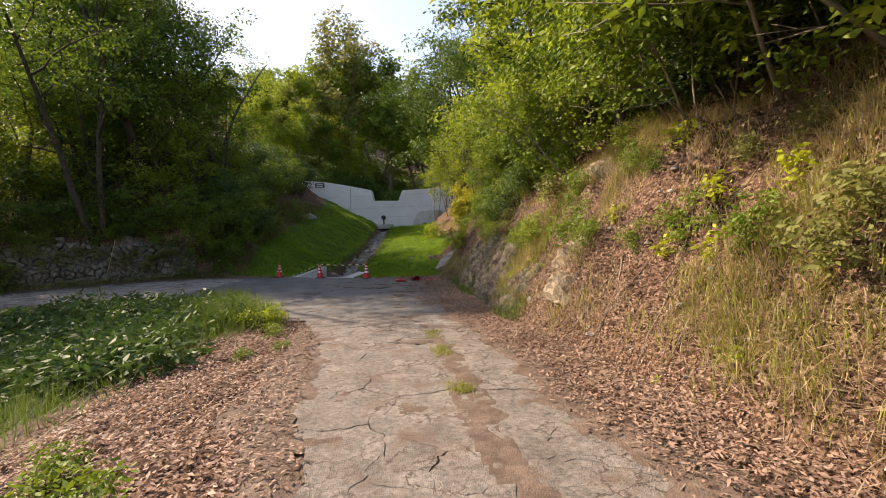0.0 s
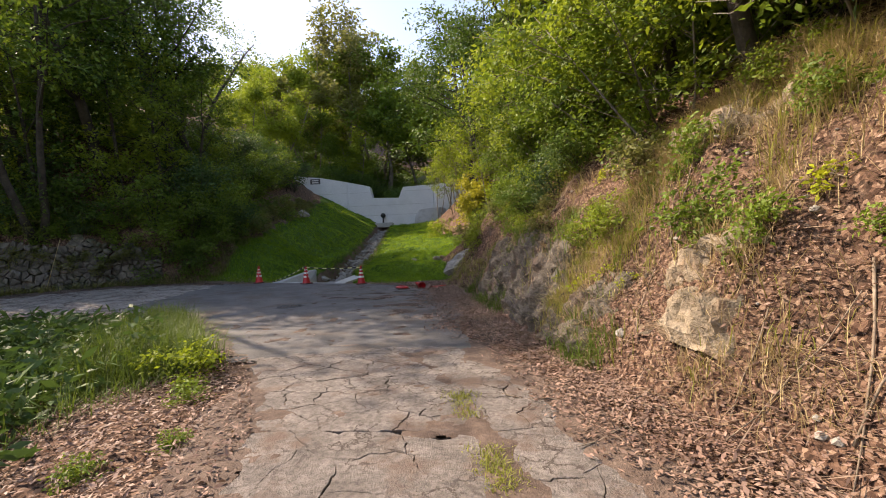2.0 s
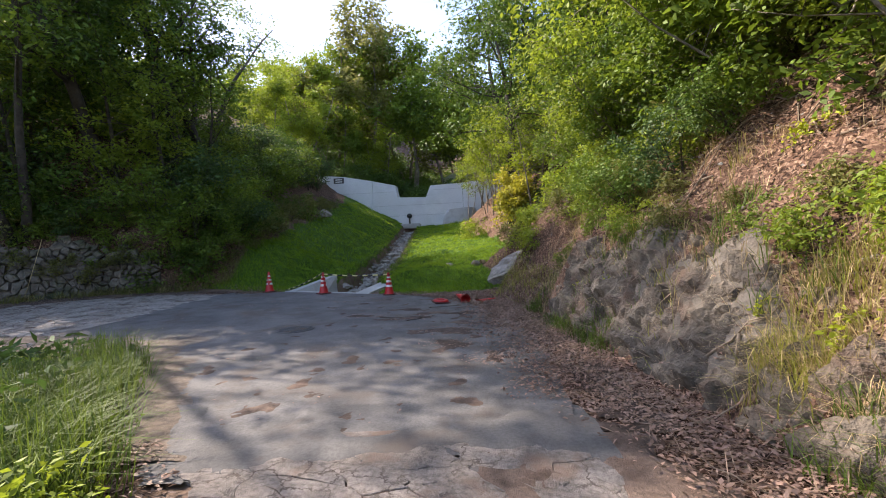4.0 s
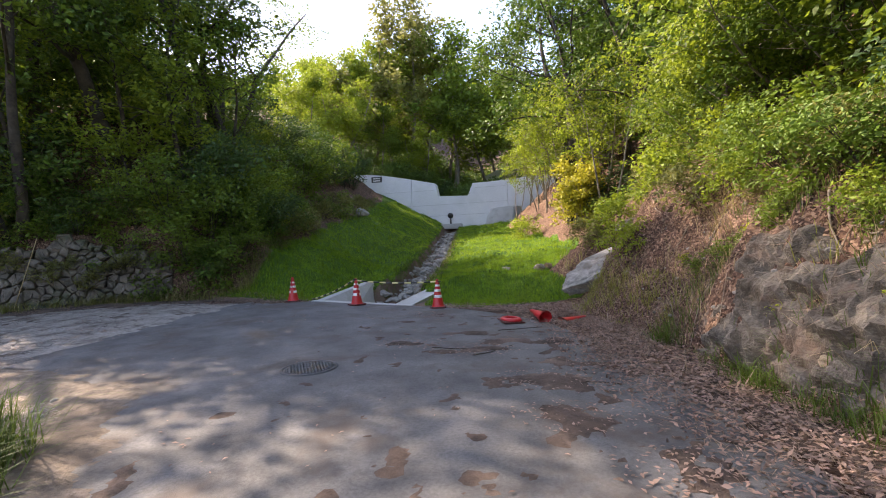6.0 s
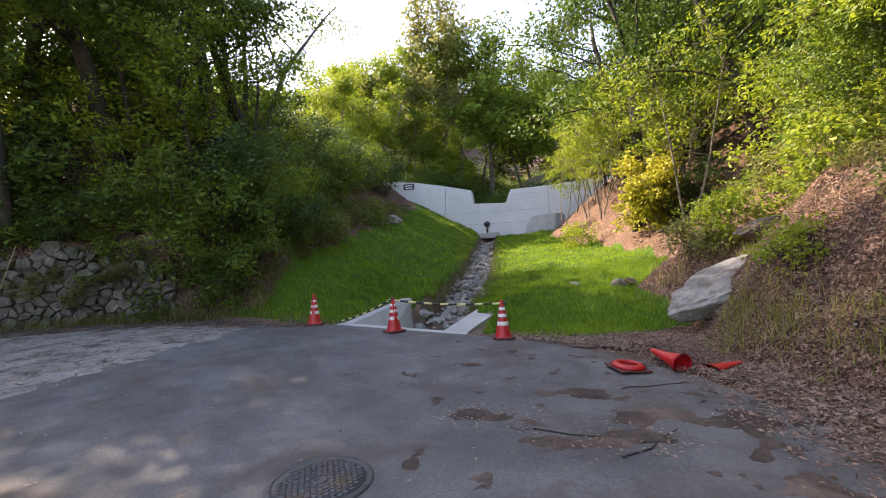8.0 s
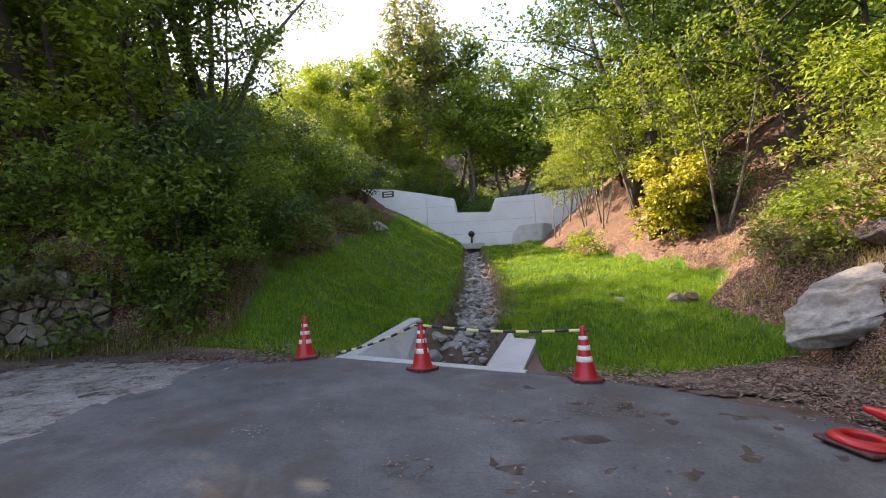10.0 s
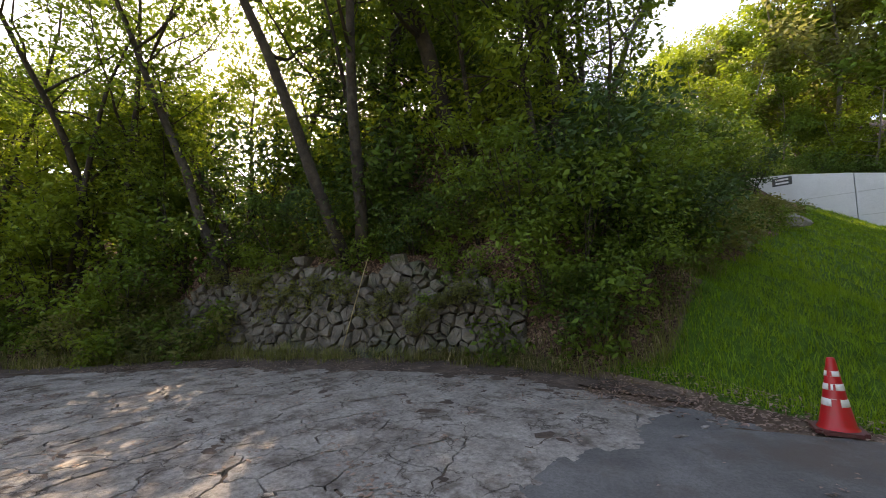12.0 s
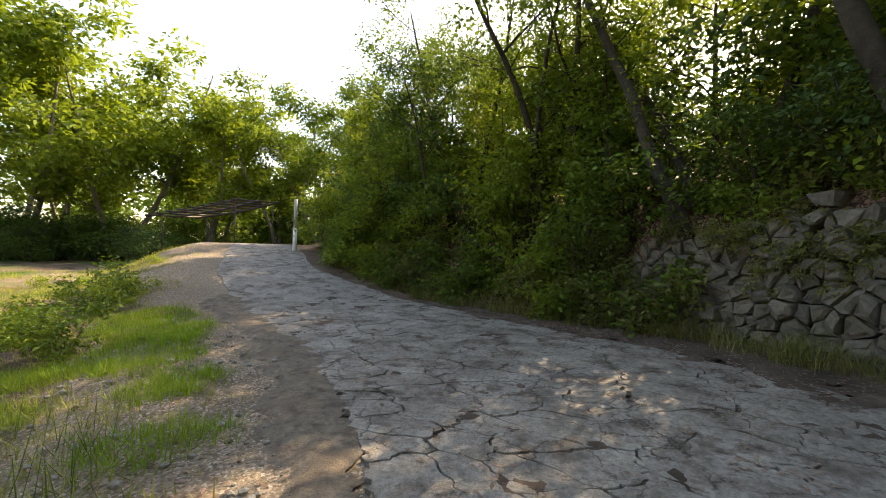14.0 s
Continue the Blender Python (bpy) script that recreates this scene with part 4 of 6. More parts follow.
# ---- boulders ----
boulder(0.95, 20.1, 0.92, (1.45, 0.8, 0.55), 6, RUBBLE, "large grey boulder sloping out of the bank by the lawn", 3, (8, -20))
boulder(1.6, 20.8, height_at(1.6, 20.8) + 0.08, (0.5, 0.4, 0.35), 10, ROCK, "grey rock on the slope", 12)
boulder(-0.68, 23.2, height_at(-0.68, 23.2) + 0.1, (0.3, 0.2, 0.17), 30, RUBBLE, "white stone lying in the lawn", 15)
boulder(-0.4, 23.1, height_at(-0.4, 23.1) + 0.08, (0.17, 0.15, 0.14), 80, ROCK_PALE, "small tan stone lying in the lawn", 16)
boulder(-4.35, 24.4, 0.38, (0.36, 0.7, 0.34), 10, ROCK_PALE, "tan boulder at the rim of the ditch", 18)
boulder(-1.75, 23.6, height_at(-1.75, 23.6) + 0.07, (0.2, 0.13, 0.1), 15, RUBBLE, "flat stone lying in the lawn", 17)
boulder(1.0, 12.9, 0.3, (0.32, 0.5, 0.4), -5, ROCK_PALE, "pale rock at the foot of the bank", 23)
boulder(0.85, 14.4, 0.2, (0.3, 0.45, 0.3), 30, ROCK_PALE, "pale rock at the foot of the bank", 27)
boulder(-11.0, 35.5, 4.3, (0.6, 0.5, 0.35), 40, RUBBLE, "grey stones at the lawn's upper edge", 26)



def outcrop(name, y0, y1, d0, d1, bulge, material, label, seed):
    """Bedrock showing in the bank: a broken face along the slope whose rim runs into the soil."""
    nu, nv = int((y1 - y0) / 0.045), int((d1 - d0) * 1.9 / 0.045)
    v, f = [], []
    for i in range(nu + 1):
        for j in range(nv + 1):
            u, w = i / nu, j / nv
            y = y0 + (y1 - y0) * u
            d = d0 + (d1 - d0) * w
            x = float(along(y, RIGHT_FOOT)) + d
            q = Vector((x, y, height_at(x, y)))
            k = Vector((q.y * 0.9, q.z * 1.1 + q.x * 0.5, seed))
            n = 0.5 * noise.fractal(k * 0.9, 1.0, 2.0, 4)
            rim = min(u, 1 - u) * (y1 - y0) / 0.7
            rim = min(1.0, rim, (1 - w) * (d1 - d0) / 0.5, 0.3 + w * (d1 - d0) / 0.1) + 0.45 * n
            rib = 1 - abs(noise.noise(Vector((q.y * 3.4 + 0.8 * q.z, q.z * 1.3, seed + 4))))
            shelf = noise.noise(Vector((q.y * 0.8, q.z * 4.6 + 0.9 * q.y, seed + 9)))
            near = noise.voronoi(Vector((q.y * 1.7 + 0.4 * n, q.z * 2.6 + 0.5 * q.y + 0.5 * n, seed)))[0]
            crease = near[1] - near[0]
            block = noise.cell(Vector((q.y * 2.6 + 0.5 * n, q.z * 3.1 + 0.8 * n, seed)))
            out = bulge * (min(rim, 1.0) - 0.42 + 0.9 * n) + 0.1 * rib * rib - 0.05 + 0.06 * shelf + 0.045 * block - 0.09 * max(0.0, 1 - crease / 0.16) + 0.06 * noise.fractal(k * 3.1, 1.0, 2.0, 3) + 0.04 * noise.fractal(k * 9, 0.8, 2.0, 3)
            if rim < 0.2:
                out = min(out, -0.06)
            v.append(q + Vector((-0.84, 0.1 * n, 0.5)) * out)
            if i and j:
                a = (i - 1) * (nv + 1) + j - 1
                f.append((a, a + nv + 1, a + nv + 2, a + 1))
    me = raw_mesh(name, v, f, material)
    if sum(p.normal.x * p.area for p in me.polygons) > 0:
        me.flip_normals()
    return tagged(new(name, me), label, "rock")


outcrop("rock_outcrop", 7.7, 14.6, 0.02, 0.82, 0.15, BANK_ROCK, "weathered grey bedrock breaking out of the bank", 3.3)
outcrop("rock_outcrop", 6.3, 7.7, 0.3, 1.0, 0.16, ROCK_PALE, "ochre rock face showing through dry grass", 8.1)
outcrop("rock_outcrop", 3.6, 4.5, 0.9, 1.5, 0.2, ROCK_PALE, "ochre rock lump in the upper bank", 5.7)
outcrop("rock_outcrop", 7.4, 9.4, 1.7, 2.5, 0.16, ROCK_PALE, "stony ochre ledge high on the bank", 6.2)

# ---- plants: kinds ----
BIG = [tree_kind(31 + i, 11.5, 4.2, 0.2, 0.34, 135, 54, 0.17, 0.08, 0.7, LEAF_DEEP, BARK, 1, 0.04) for i in range(3)]
OPEN_TREE = [tree_kind(41 + i, 11.0, 4.0, 0.17, 0.36, 150, 40, 0.16, 0.075, 0.65, LEAF_MID, BARK, 3, 0.05) for i in range(2)]
SLIM = [tree_kind(51 + i, 8.5, 2.3, 0.085, 0.25, 100, 36, 0.17, 0.075, 0.5, mat, BARK, 1, 0.12) for i, mat in enumerate((LEAF_MID, LEAF_BRIGHT, LEAF_DEEP))]
PALE_SLIM = tree_kind(57, 7.0, 1.8, 0.06, 0.4, 50, 40, 0.15, 0.07, 0.45, LEAF_BRIGHT, BARK_PALE, 2, 0.12)
ROUND = [tree_kind(61 + i, 15.5, 5.6, 0.24, 0.3, 290, 34, 0.4, 0.18, 1.15, mat, BARK_PALE, 2, 0.06) for i, mat in enumerate((LEAF_OLIVE, LEAF_BRIGHT, LEAF_MID))]
SHRUB = [tree_kind(71 + i, 2.6, 1.5, 0.04, 0.12, 78, 31, 0.135, 0.062, 0.42, mat, BARK, 5, 0.1, 0.3, 0) for i, mat in enumerate((LEAF_DEEP, LEAF_MID, LEAF_GLOSSY, LEAF_BRIGHT))]
LOW = [tree_kind(81 + i, 1.0, 0.75, 0.015, 0.05, 42, 23, 0.108, 0.048, 0.24, mat, BARK, 6, 0.2, 0.3, 0) for i, mat in enumerate((LEAF_MID, LEAF_OLIVE, LEAF_BRIGHT))]
SAPLING = [tree_kind(91 + i, 3.6, 1.9, 0.035, 0.3, 64, 60, 0.115, 0.058, 0.42, mat, BARK_PALE, 2, 0.35, 0.3, 1) for i, mat in enumerate((LEAF_MID, LEAF_BRIGHT))]
DENSE = [tree_kind(35 + i, 13.0, 4.4, 0.2, 0.12, 200, 56, 0.2, 0.095, 1.0, mat, BARK, 1, 0.05, 0.3, 0) for i, mat in enumerate((LEAF_DEEP, LEAF_MID))]
SPROUT = tree_kind(99, 0.5, 0.3, 0.008, 0.15, 22, 8, 0.085, 0.045, 0.1, LEAF_LIME, BARK_PALE, 3, 0.3, 0.2, 0)
YELLOW_BUSH = tree_kind(97, 2.6, 1.25, 0.045, 0.1, 110, 60, 0.15, 0.08, 0.4, LEAF_YELLOW, BARK_PALE, 6, 0.1)


def scatter(rng, n, box, ok, gap):
    out = []
    for _ in range(n * 60):
        x, y = rng.uniform(box[0], box[1]), rng.uniform(box[2], box[3])
        if ok(x, y) and all(math.hypot(x - a, y - b) > gap for a, b in out):
            out.append((x, y))
            if len(out) == n:
                break
    return out


def bank_s(x, y):
    return float(beyond(x, y, BANK_FOOT))


def right_d(x, y):
    return x - float(along(y, RIGHT_FOOT))


rng = np.random.default_rng(2024)

# wooded bank above the stone wall and along the lane
for x, y in scatter(rng, 56, (-25, -8, 6, 48), lambda x, y: 1.55 + 0.8 * (y > 26) < bank_s(x, y) < 5.2, 1.2):
    k = rng.integers(0, 4)
    plant("shrub", SHRUB[k], x, y, rng.uniform(0.85, 1.35), rng.uniform(0, 360), "dense green shrub on the wooded bank", "shrub", "shrubs on the wooded bank", (rng.uniform(-8, 8), rng.uniform(-8, 8)))
for x, y in scatter(rng, 46, (-25, -8, 6, 46), lambda x, y: 0.5 < bank_s(x, y) < 1.8 and not (-17.0 < x < -12.6), 0.75):
    plant("undergrowth", LOW[rng.integers(0, 2)], x, y, rng.uniform(0.7, 1.3), rng.uniform(0, 360), "low leafy undergrowth at the bank's foot", "undergrowth", "undergrowth along the lane")
for x, y, s, k in [(-12.3, 21.0, 0.9, 1), (-13.2, 20.6, 0.6, 0), (-14.3, 19.7, 0.55, 2), (-15.2, 19.2, 0.6, 0), (-16.2, 18.6, 0.7, 2), (-17.2, 17.7, 0.7, 0), (-11.3, 21.3, 1.0, 1), (-10.7, 22.3, 0.9, 1), (-10.9, 24, 1.0, 3), (-11.9, 26, 1.1, 1), (-12.3, 28, 1.1, 0)]:
    plant("shrub", SHRUB[k], x, y, s, x * 91, "green shrub hanging over the old stone wall", "shrub", "shrubs on the wooded bank", (12, 0))
for x, y in scatter(rng, 18, (-33, -19, 3, 18), lambda x, y: 1.7 < bank_s(x, y) < 5.0, 1.4):
    plant("tree", SLIM[rng.integers(0, 3)], x, y, rng.uniform(0.6, 0.85), rng.uniform(0, 360), "bushy young tree crowding the lane", "tree", "trees along the lane", (rng.uniform(-6, 6), rng.uniform(-6, 6)), 0.9)
for x, y in scatter(rng, 26, (-17.5, -11, 16, 22), lambda x, y: 1.25 < bank_s(x, y) < 2.2, 0.5):
    plant("undergrowth", LOW[rng.integers(0, 2)], x, y, rng.uniform(0.6, 1.0), rng.uniform(0, 360), "leafy undergrowth spilling over the stone wall", "undergrowth", "undergrowth along the lane", (10, 5))
for x, y, k in [(-14.2, 21.4, 0), (-12.8, 22.2, 1), (-15.9, 20.0, 2), (-12.4, 24.5, 0), (-17.2, 19.4, 1)]:
    plant("tree", SLIM[k], x, y, 1.0, 50 * x, "leafy young tree above the stone wall", "tree", "trees on the wooded bank", (4, 0), 0.8)
BIG_SPOTS = [(-13.3, 25.6, 1), (-16.6, 20.6, 0), (-14.6, 21.6, 1), (-13.2, 23.6, 2), (-16.5, 27.5, 0), (-18.5, 24.5, 1)]
for x, y, k in BIG_SPOTS:
    plant("tree", BIG[k], x, y, rng.uniform(0.95, 1.1) * (1.08 if y < 22 else 1.0), rng.uniform(0, 360), "tall dark-leaved broadleaf tree on the bank", "tree", "trees on the wooded bank", (rng.uniform(3, 12), rng.uniform(-5, 8)), 0.2)
for x, y, k in [(-17.3, 17.1, 0), (-15.5, 19.0, 1), (-21.5, 13.6, 0)]:
    plant("tree", OPEN_TREE[k], x, y, 1.12 if x > -20 else 0.8, rng.uniform(0, 360), "forked dark-trunked tree with open light foliage", "tree", "trees on the wooded bank", (5, -3), 0.2)
for x, y in [(-24.5, 9.0), (-27.5, 6.2), (-31, 4.2), (-26.5, 11.5), (-35, 3.0), (-40, 0.5), (-30, 9)]:
    plant("tree", SLIM[rng.integers(0, 2)], x, y, rng.uniform(0.7, 0.95), rng.uniform(0, 360), "leafy roadside tree beside the lane", "tree", "trees along the lane")
    plant("shrub", SHRUB[rng.integers(0, 4)], x + 1.2, y - 1.2, rng.uniform(0.8, 1.2), rng.uniform(0, 360), "bushy green shrub beside the lane", "shrub", "shrubs along the lane")

for x, y, s in [(-20.8, 22.4, 0.92), (-18.8, 25.0, 0.85), (-21.5, 26.5, 0.95), (-25, 29.5, 1.05), (-27, 35, 1.1), (-31, 33, 1.2), (-33, 40, 1.2)]:
    plant("tree", DENSE[int(x * 7) % 2 * (x < -22)], x, y, s, 37 * x, "broad dark-leaved tree deep in the wood", "tree", "trees on the wooded bank", (0, 0), 0.3)
plant("tree", OPEN_TREE[1], -14.6, 27.0, 1.15, 200, "airy tall tree at the edge of the wood", "tree", "trees on the wooded bank", (0, 0), 0.2)
for x, y, s in [(-20.6, 15.8, 0.8), (-22.2, 14.3, 0.75), (-19.6, 17.6, 0.85), (-24.0, 12.2, 0.7), (-18.6, 18.8, 0.8)]:
    plant("tree", SLIM[1], x, y, s, 83 * x, "light green young tree above the lane", "tree", "trees along the lane", (0, 0), 0.5)
for x, y, s in [(-23.0, 11.6, 0.8), (-26.2, 9.6, 0.8), (-21.3, 14.9, 0.9)]:
    plant("tree", OPEN_TREE[int(-x) % 2], x, y, s, 47 * x, "airy forked tree above the lane", "tree", "trees along the lane", (0, 0), 0.2)
for x, y, s, k in [(-11.0, 20.75, 0.55, 0), (-10.4, 21.4, 0.6, 1), (-10.3, 22.6, 0.7, 0), (-10.6, 23.4, 0.75, 2), (-11.6, 20.9, 0.7, 1), (-10.7, 25.2, 0.7, 0)]:
    plant("shrub", SHRUB[k], x, y, s, x * 131, "green shrub leaning over the edge of the lawn", "shrub", "shrubs on the wooded bank", (8, 14))

# wooded slope on the other side
for x, y in scatter(rng, 34, (2.5, 10, -2, 46), lambda x, y: right_d(x, y) > 2.7, 1.6):
    plant("tree", SLIM[(0, 2, 2, 0, 1)[rng.integers(0, 5)]], x, y, rng.uniform(0.8, 1.25), rng.uniform(0, 360), "slender leafy tree on the steep slope", "tree", "trees on the steep slope", (rng.uniform(-4, 4), rng.uniform(-10, 0)), 0.2)
for x, y in scatter(rng, 8, (3.5, 9, 22, 44), lambda x, y: right_d(x, y) > 3.0, 2.2):
    plant("tree", BIG[rng.integers(0, 3)], x, y, rng.uniform(0.8, 1.0), rng.uniform(0, 360), "tall broadleaf tree on the slope above the lawn", "tree", "trees on the steep slope", (0, 0), 0.2)
for x, y, k in [(2.6, 35.5, 0), (1.75, 31.0, 2)]:
    plant("tree", BIG[k], x, y, 1.42, 25 * y, "tall tree reaching over the lawn", "tree", "trees on the steep slope", (0, 0), 0.2)
plant("tree", BIG[1], 5.0, 27.5, 1.0, 40, "stout dark-trunked tree on the slope above the lawn", "tree", "trees on the steep slope", (0, 0), 0.2)
for x, y in scatter(rng, 18, (-1.0, 4.5, 27, 46), lambda x, y: 0.8 < right_d(x, y) < 3.5, 1.1):
    plant("tree", PALE_SLIM, x, y, rng.uniform(0.7, 1.1), rng.uniform(0, 360), "thin pale-barked young tree", "tree", "young trees above the lawn")
for x, y in scatter(rng, 18, (2.8, 7, 3, 20), lambda x, y: 2.0 < right_d(x, y) < 3.8, 1.1):
    plant("sapling", SAPLING[rng.integers(0, 2)], x, y, rng.uniform(0.7, 1.05), rng.uniform(0, 360), "bright green sapling leaning over the bank", "sapling", "saplings on the bank", (0, rng.uniform(-25, -8)))
for x, y in scatter(rng, 34, (0.8, 7, 9, 27), lambda x, y: 1.5 < right_d(x, y) < 4.5, 0.8):
    plant("undergrowth", LOW[rng.integers(0, 3)], x, y, rng.uniform(0.7, 1.3), rng.uniform(0, 360), "leafy undergrowth on the bank", "undergrowth", "undergrowth on the bank")
for x, y in scatter(rng, 16, (2.0, 8, 8, 27), lambda x, y: 3.0 < right_d(x, y) < 5.5, 1.2):
    plant("shrub", SHRUB[rng.integers(0, 4)], x, y, rng.uniform(0.8, 1.2), rng.uniform(0, 360), "dense green shrub under the slope's trees", "shrub", "shrubs on the steep slope")
for x, y in scatter(rng, 12, (4.2, 8, -1, 9), lambda x, y: 2.7 < right_d(x, y) < 5.0, 1.1):
    plant("shrub", SHRUB[(0, 2, 1)[rng.integers(0, 3)]], x, y, rng.uniform(0.7, 1.2), rng.uniform(0, 360), "dark shrub in the shade of the slope's trees", "shrub", "shrubs on the steep slope")
for x, y, k in [(5.0, 1.5, 0), (5.6, 5.0, 1), (5.2, 9.0, 2), (5.0, 13.0, 0)]:
    plant("tree", BIG[k], x, y, 0.85, 60 * y, "tall dark tree overhanging the steep bank", "tree", "trees on the steep slope", (0, -10), 0.2)
for x, y in scatter(rng, 14, (0.4, 4, 13, 23), lambda x, y: 0.7 < right_d(x, y) < 2.2 and not (18.6 < y < 21.2 and x < 1.9), 0.7):
    plant("undergrowth", LOW[rng.integers(0, 3)], x, y, rng.uniform(0.4, 0.9), rng.uniform(0, 360), "leafy undergrowth on the bank", "undergrowth", "undergrowth on the bank", (0, -20))
for x, y, s, k in [(4.3, 2.2, 1.25, 1), (4.4, 3.7, 1.3, 0), (4.2, 5.2, 1.2, 1), (4.9, 1.0, 1.4, 0), (3.4, 10.4, 0.9, 1)]:
    plant("sapling", SAPLING[k], x, y, s, 71 * y, "bright green sapling spreading over the bank", "sapling", "saplings on the bank", (0, -22))
for x, y, k in [(5.6, 0.2, 0), (5.8, 3.2, 2)]:
    plant("tree", DENSE[0], x, y, 0.62, 60 * y, "dark bushy tree overhanging the steep bank", "tree", "trees on the steep slope", (0, -12), 0.3)
plant("bush", YELLOW_BUSH, 2.0, 29.5, 1.22, 0, "rounded bush with yellow young leaves", "bush")
plant("bush", SHRUB[2], 2.9, 28.8, 0.9, 50, "dark glossy bush beside the yellow one", "bush")
plant("bush", LOW[2], -0.55, 33.5, 1.6, 20, "small yellow-green bush at the lawn's edge", "bush")

# woods behind the dam and on the hills
for x, y, k, s in [(-14.8, 62, 0, 1.4), (-8.5, 65, 2, 1.4), (-3.0, 66, 1, 1.25), (-9, 72, 2, 1.45), (-18.5, 62, 1, 1.15), (1.5, 63, 1, 1.0), (6, 60, 2, 1.0), (-23, 58, 1, 1.05), (-13, 73, 1, 1.3), (-2, 78, 2, 1.2), (-19, 52, 1, 0.7), (-20, 46, 1, 0.6), (-11.5, 60, 1, 0.6), (-16.5, 58, 2, 0.6)]:
    plant("tree", ROUND[k], x, y, s, rng.uniform(0, 360), ("round-crowned tree with grey-green leaves", "round-crowned tree in yellow-green spring leaf", "round-crowned green tree")[k] + " behind the dam", "tree", "trees behind the dam", (0, 0), 0.4)


# added shrubs in the darkest leaf tones stand in for the wood's shaded interior
behind = np.random.default_rng(401)
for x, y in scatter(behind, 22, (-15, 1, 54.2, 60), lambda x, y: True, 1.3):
    plant("shrub", SHRUB[(0, 2)[behind.integers(0, 2)]], x, y, behind.uniform(1.2, 1.7), behind.uniform(0, 360), "dark shrub filling in for the shade behind the dam", "shrub", "shrubs behind the dam")


def far_woods():
    """Crowns of the distant woods as one mass of leaf clumps on the hills."""
    r = np.random.default_rng(77)
    spots = np.concatenate([
        np.stack([r.uniform(-70, 70, 170), r.uniform(75, 190, 170)], 1),
        np.stack([r.uniform(-85, -38, 50), r.uniform(42, 85, 50)], 1),
        np.stack([r.uniform(14, 50, 60), r.uniform(-5, 75, 60)], 1),
        np.stack([r.uniform(-85, -48, 90), r.uniform(-50, 20, 90)], 1),
    ])
    z = heights(spots[:, 0], spots[:, 1])
    c = np.repeat(np.concatenate([spots, z[:, None]], 1), 22, axis=0)
    d = unit(r.normal(size=c.shape)) * r.uniform(0.5, 1, (len(c), 1))
    c = c + d * np.array([3.2, 3.2, 3.6]) + np.array([0, 0, 6.0])
    p = np.repeat(c, 9, axis=0)
    e = unit(r.normal(size=p.shape))
    p = p + e * r.uniform(0.3, 1.3, (len(p), 1))
    low = np.stack([r.uniform(-34, 22, 640), r.uniform(54, 80, 640)], 1)
    low = np.concatenate([low, np.stack([r.uniform(-24, 12, 620), r.uniform(62, 96, 620)], 1)])
    low = np.concatenate([low, np.stack([r.uniform(-40, -36, 60), r.uniform(-8, 1, 60)], 1), np.stack([r.uniform(-60, -30, 200), r.uniform(-34, -12, 200)], 1), np.stack([r.uniform(3.5, 26, 260), r.uniform(34, 56, 260)], 1), np.stack([r.uniform(-34, -18, 120), r.uniform(24, 56, 120)], 1)])
    low = np.concatenate([low, (heights(low[:, 0], low[:, 1]) + r.uniform(0.3, 1.6, len(low)))[:, None]], 1)
    low = np.repeat(low, 55, axis=0)
    f = unit(r.normal(size=low.shape))
    low = low + f * r.uniform(0.3, 1.2, (len(low), 1))
    # deep leaf tone puts the darkness under the canopy into the colour
    tagged(new("far_thicket", quad_mesh("far_thicket", leaf_quads(low, r, 0.36, 0.2, 0.2, 0.4, f * 0.6), LEAF_DEEP)), "thicket under the woods behind the dam and clearing", "thicket", kind="stuff")
    q = leaf_quads(p, r, 0.95, 0.55, 0.2, 0.4, e * 0.6)
    tagged(new("far_woods", quad_mesh("far_woods", q, LEAF_MID)), "distant broadleaf woods covering the hills", "woods", kind="stuff")


far_woods()


for u in np.linspace(0, 1, 16):
    x, y = -12.4 - 5.2 * u, 20.0 - 3.5 * u ** 0.9
    h = 0.9 + 0.75 * abs(math.sin(17 * u)) + 0.35 * (u > 0.7)
    plant("creeper", LOW[int(u * 29) % 2], x - 0.12, y + 0.22, 0.32 + 0.2 * abs(math.sin(23 * u)), 400 * u, "leafy creeper growing out of the stone wall", "creeper", "creepers on the wall", (35, 10), 0.0, h)


# ---- lane end: trees, shelter and post ----
for x, y, k, s in [(-34, -9, 1, 0.8), (-31, -13, 1, 1.0), (-38, -12, 1, 0.95), (-36, -4.5, 1, 0.6), (-41, -6, 2, 0.8), (-28, -17, 1, 1.1), (-44, -16, 2, 0.9), (-35.5, -0.8, 2, 0.62), (-40, 1.5, 2, 0.7), (-33, -20, 1, 0.9), (-25, -22, 1, 0.9), (-37, -26, 2, 1.0)]:
    plant("tree", ROUND[k], x, y, s, rng.uniform(0, 360), "spreading tree in bright yellow-green leaf", "tree", "trees round the clearing", (0, 0), 0.3)
for x, y in scatter(rng, 24, (-40, -22, -18, -5), lambda x, y: bank_s(x, y) < -7 and x + 0.5 * y < -30, 1.5):
    plant("shrub", SHRUB[rng.integers(0, 4)], x, y, rng.uniform(0.6, 1.0), rng.uniform(0, 360), "leafy shrub round the clearing", "shrub", "shrubs round the clearing")

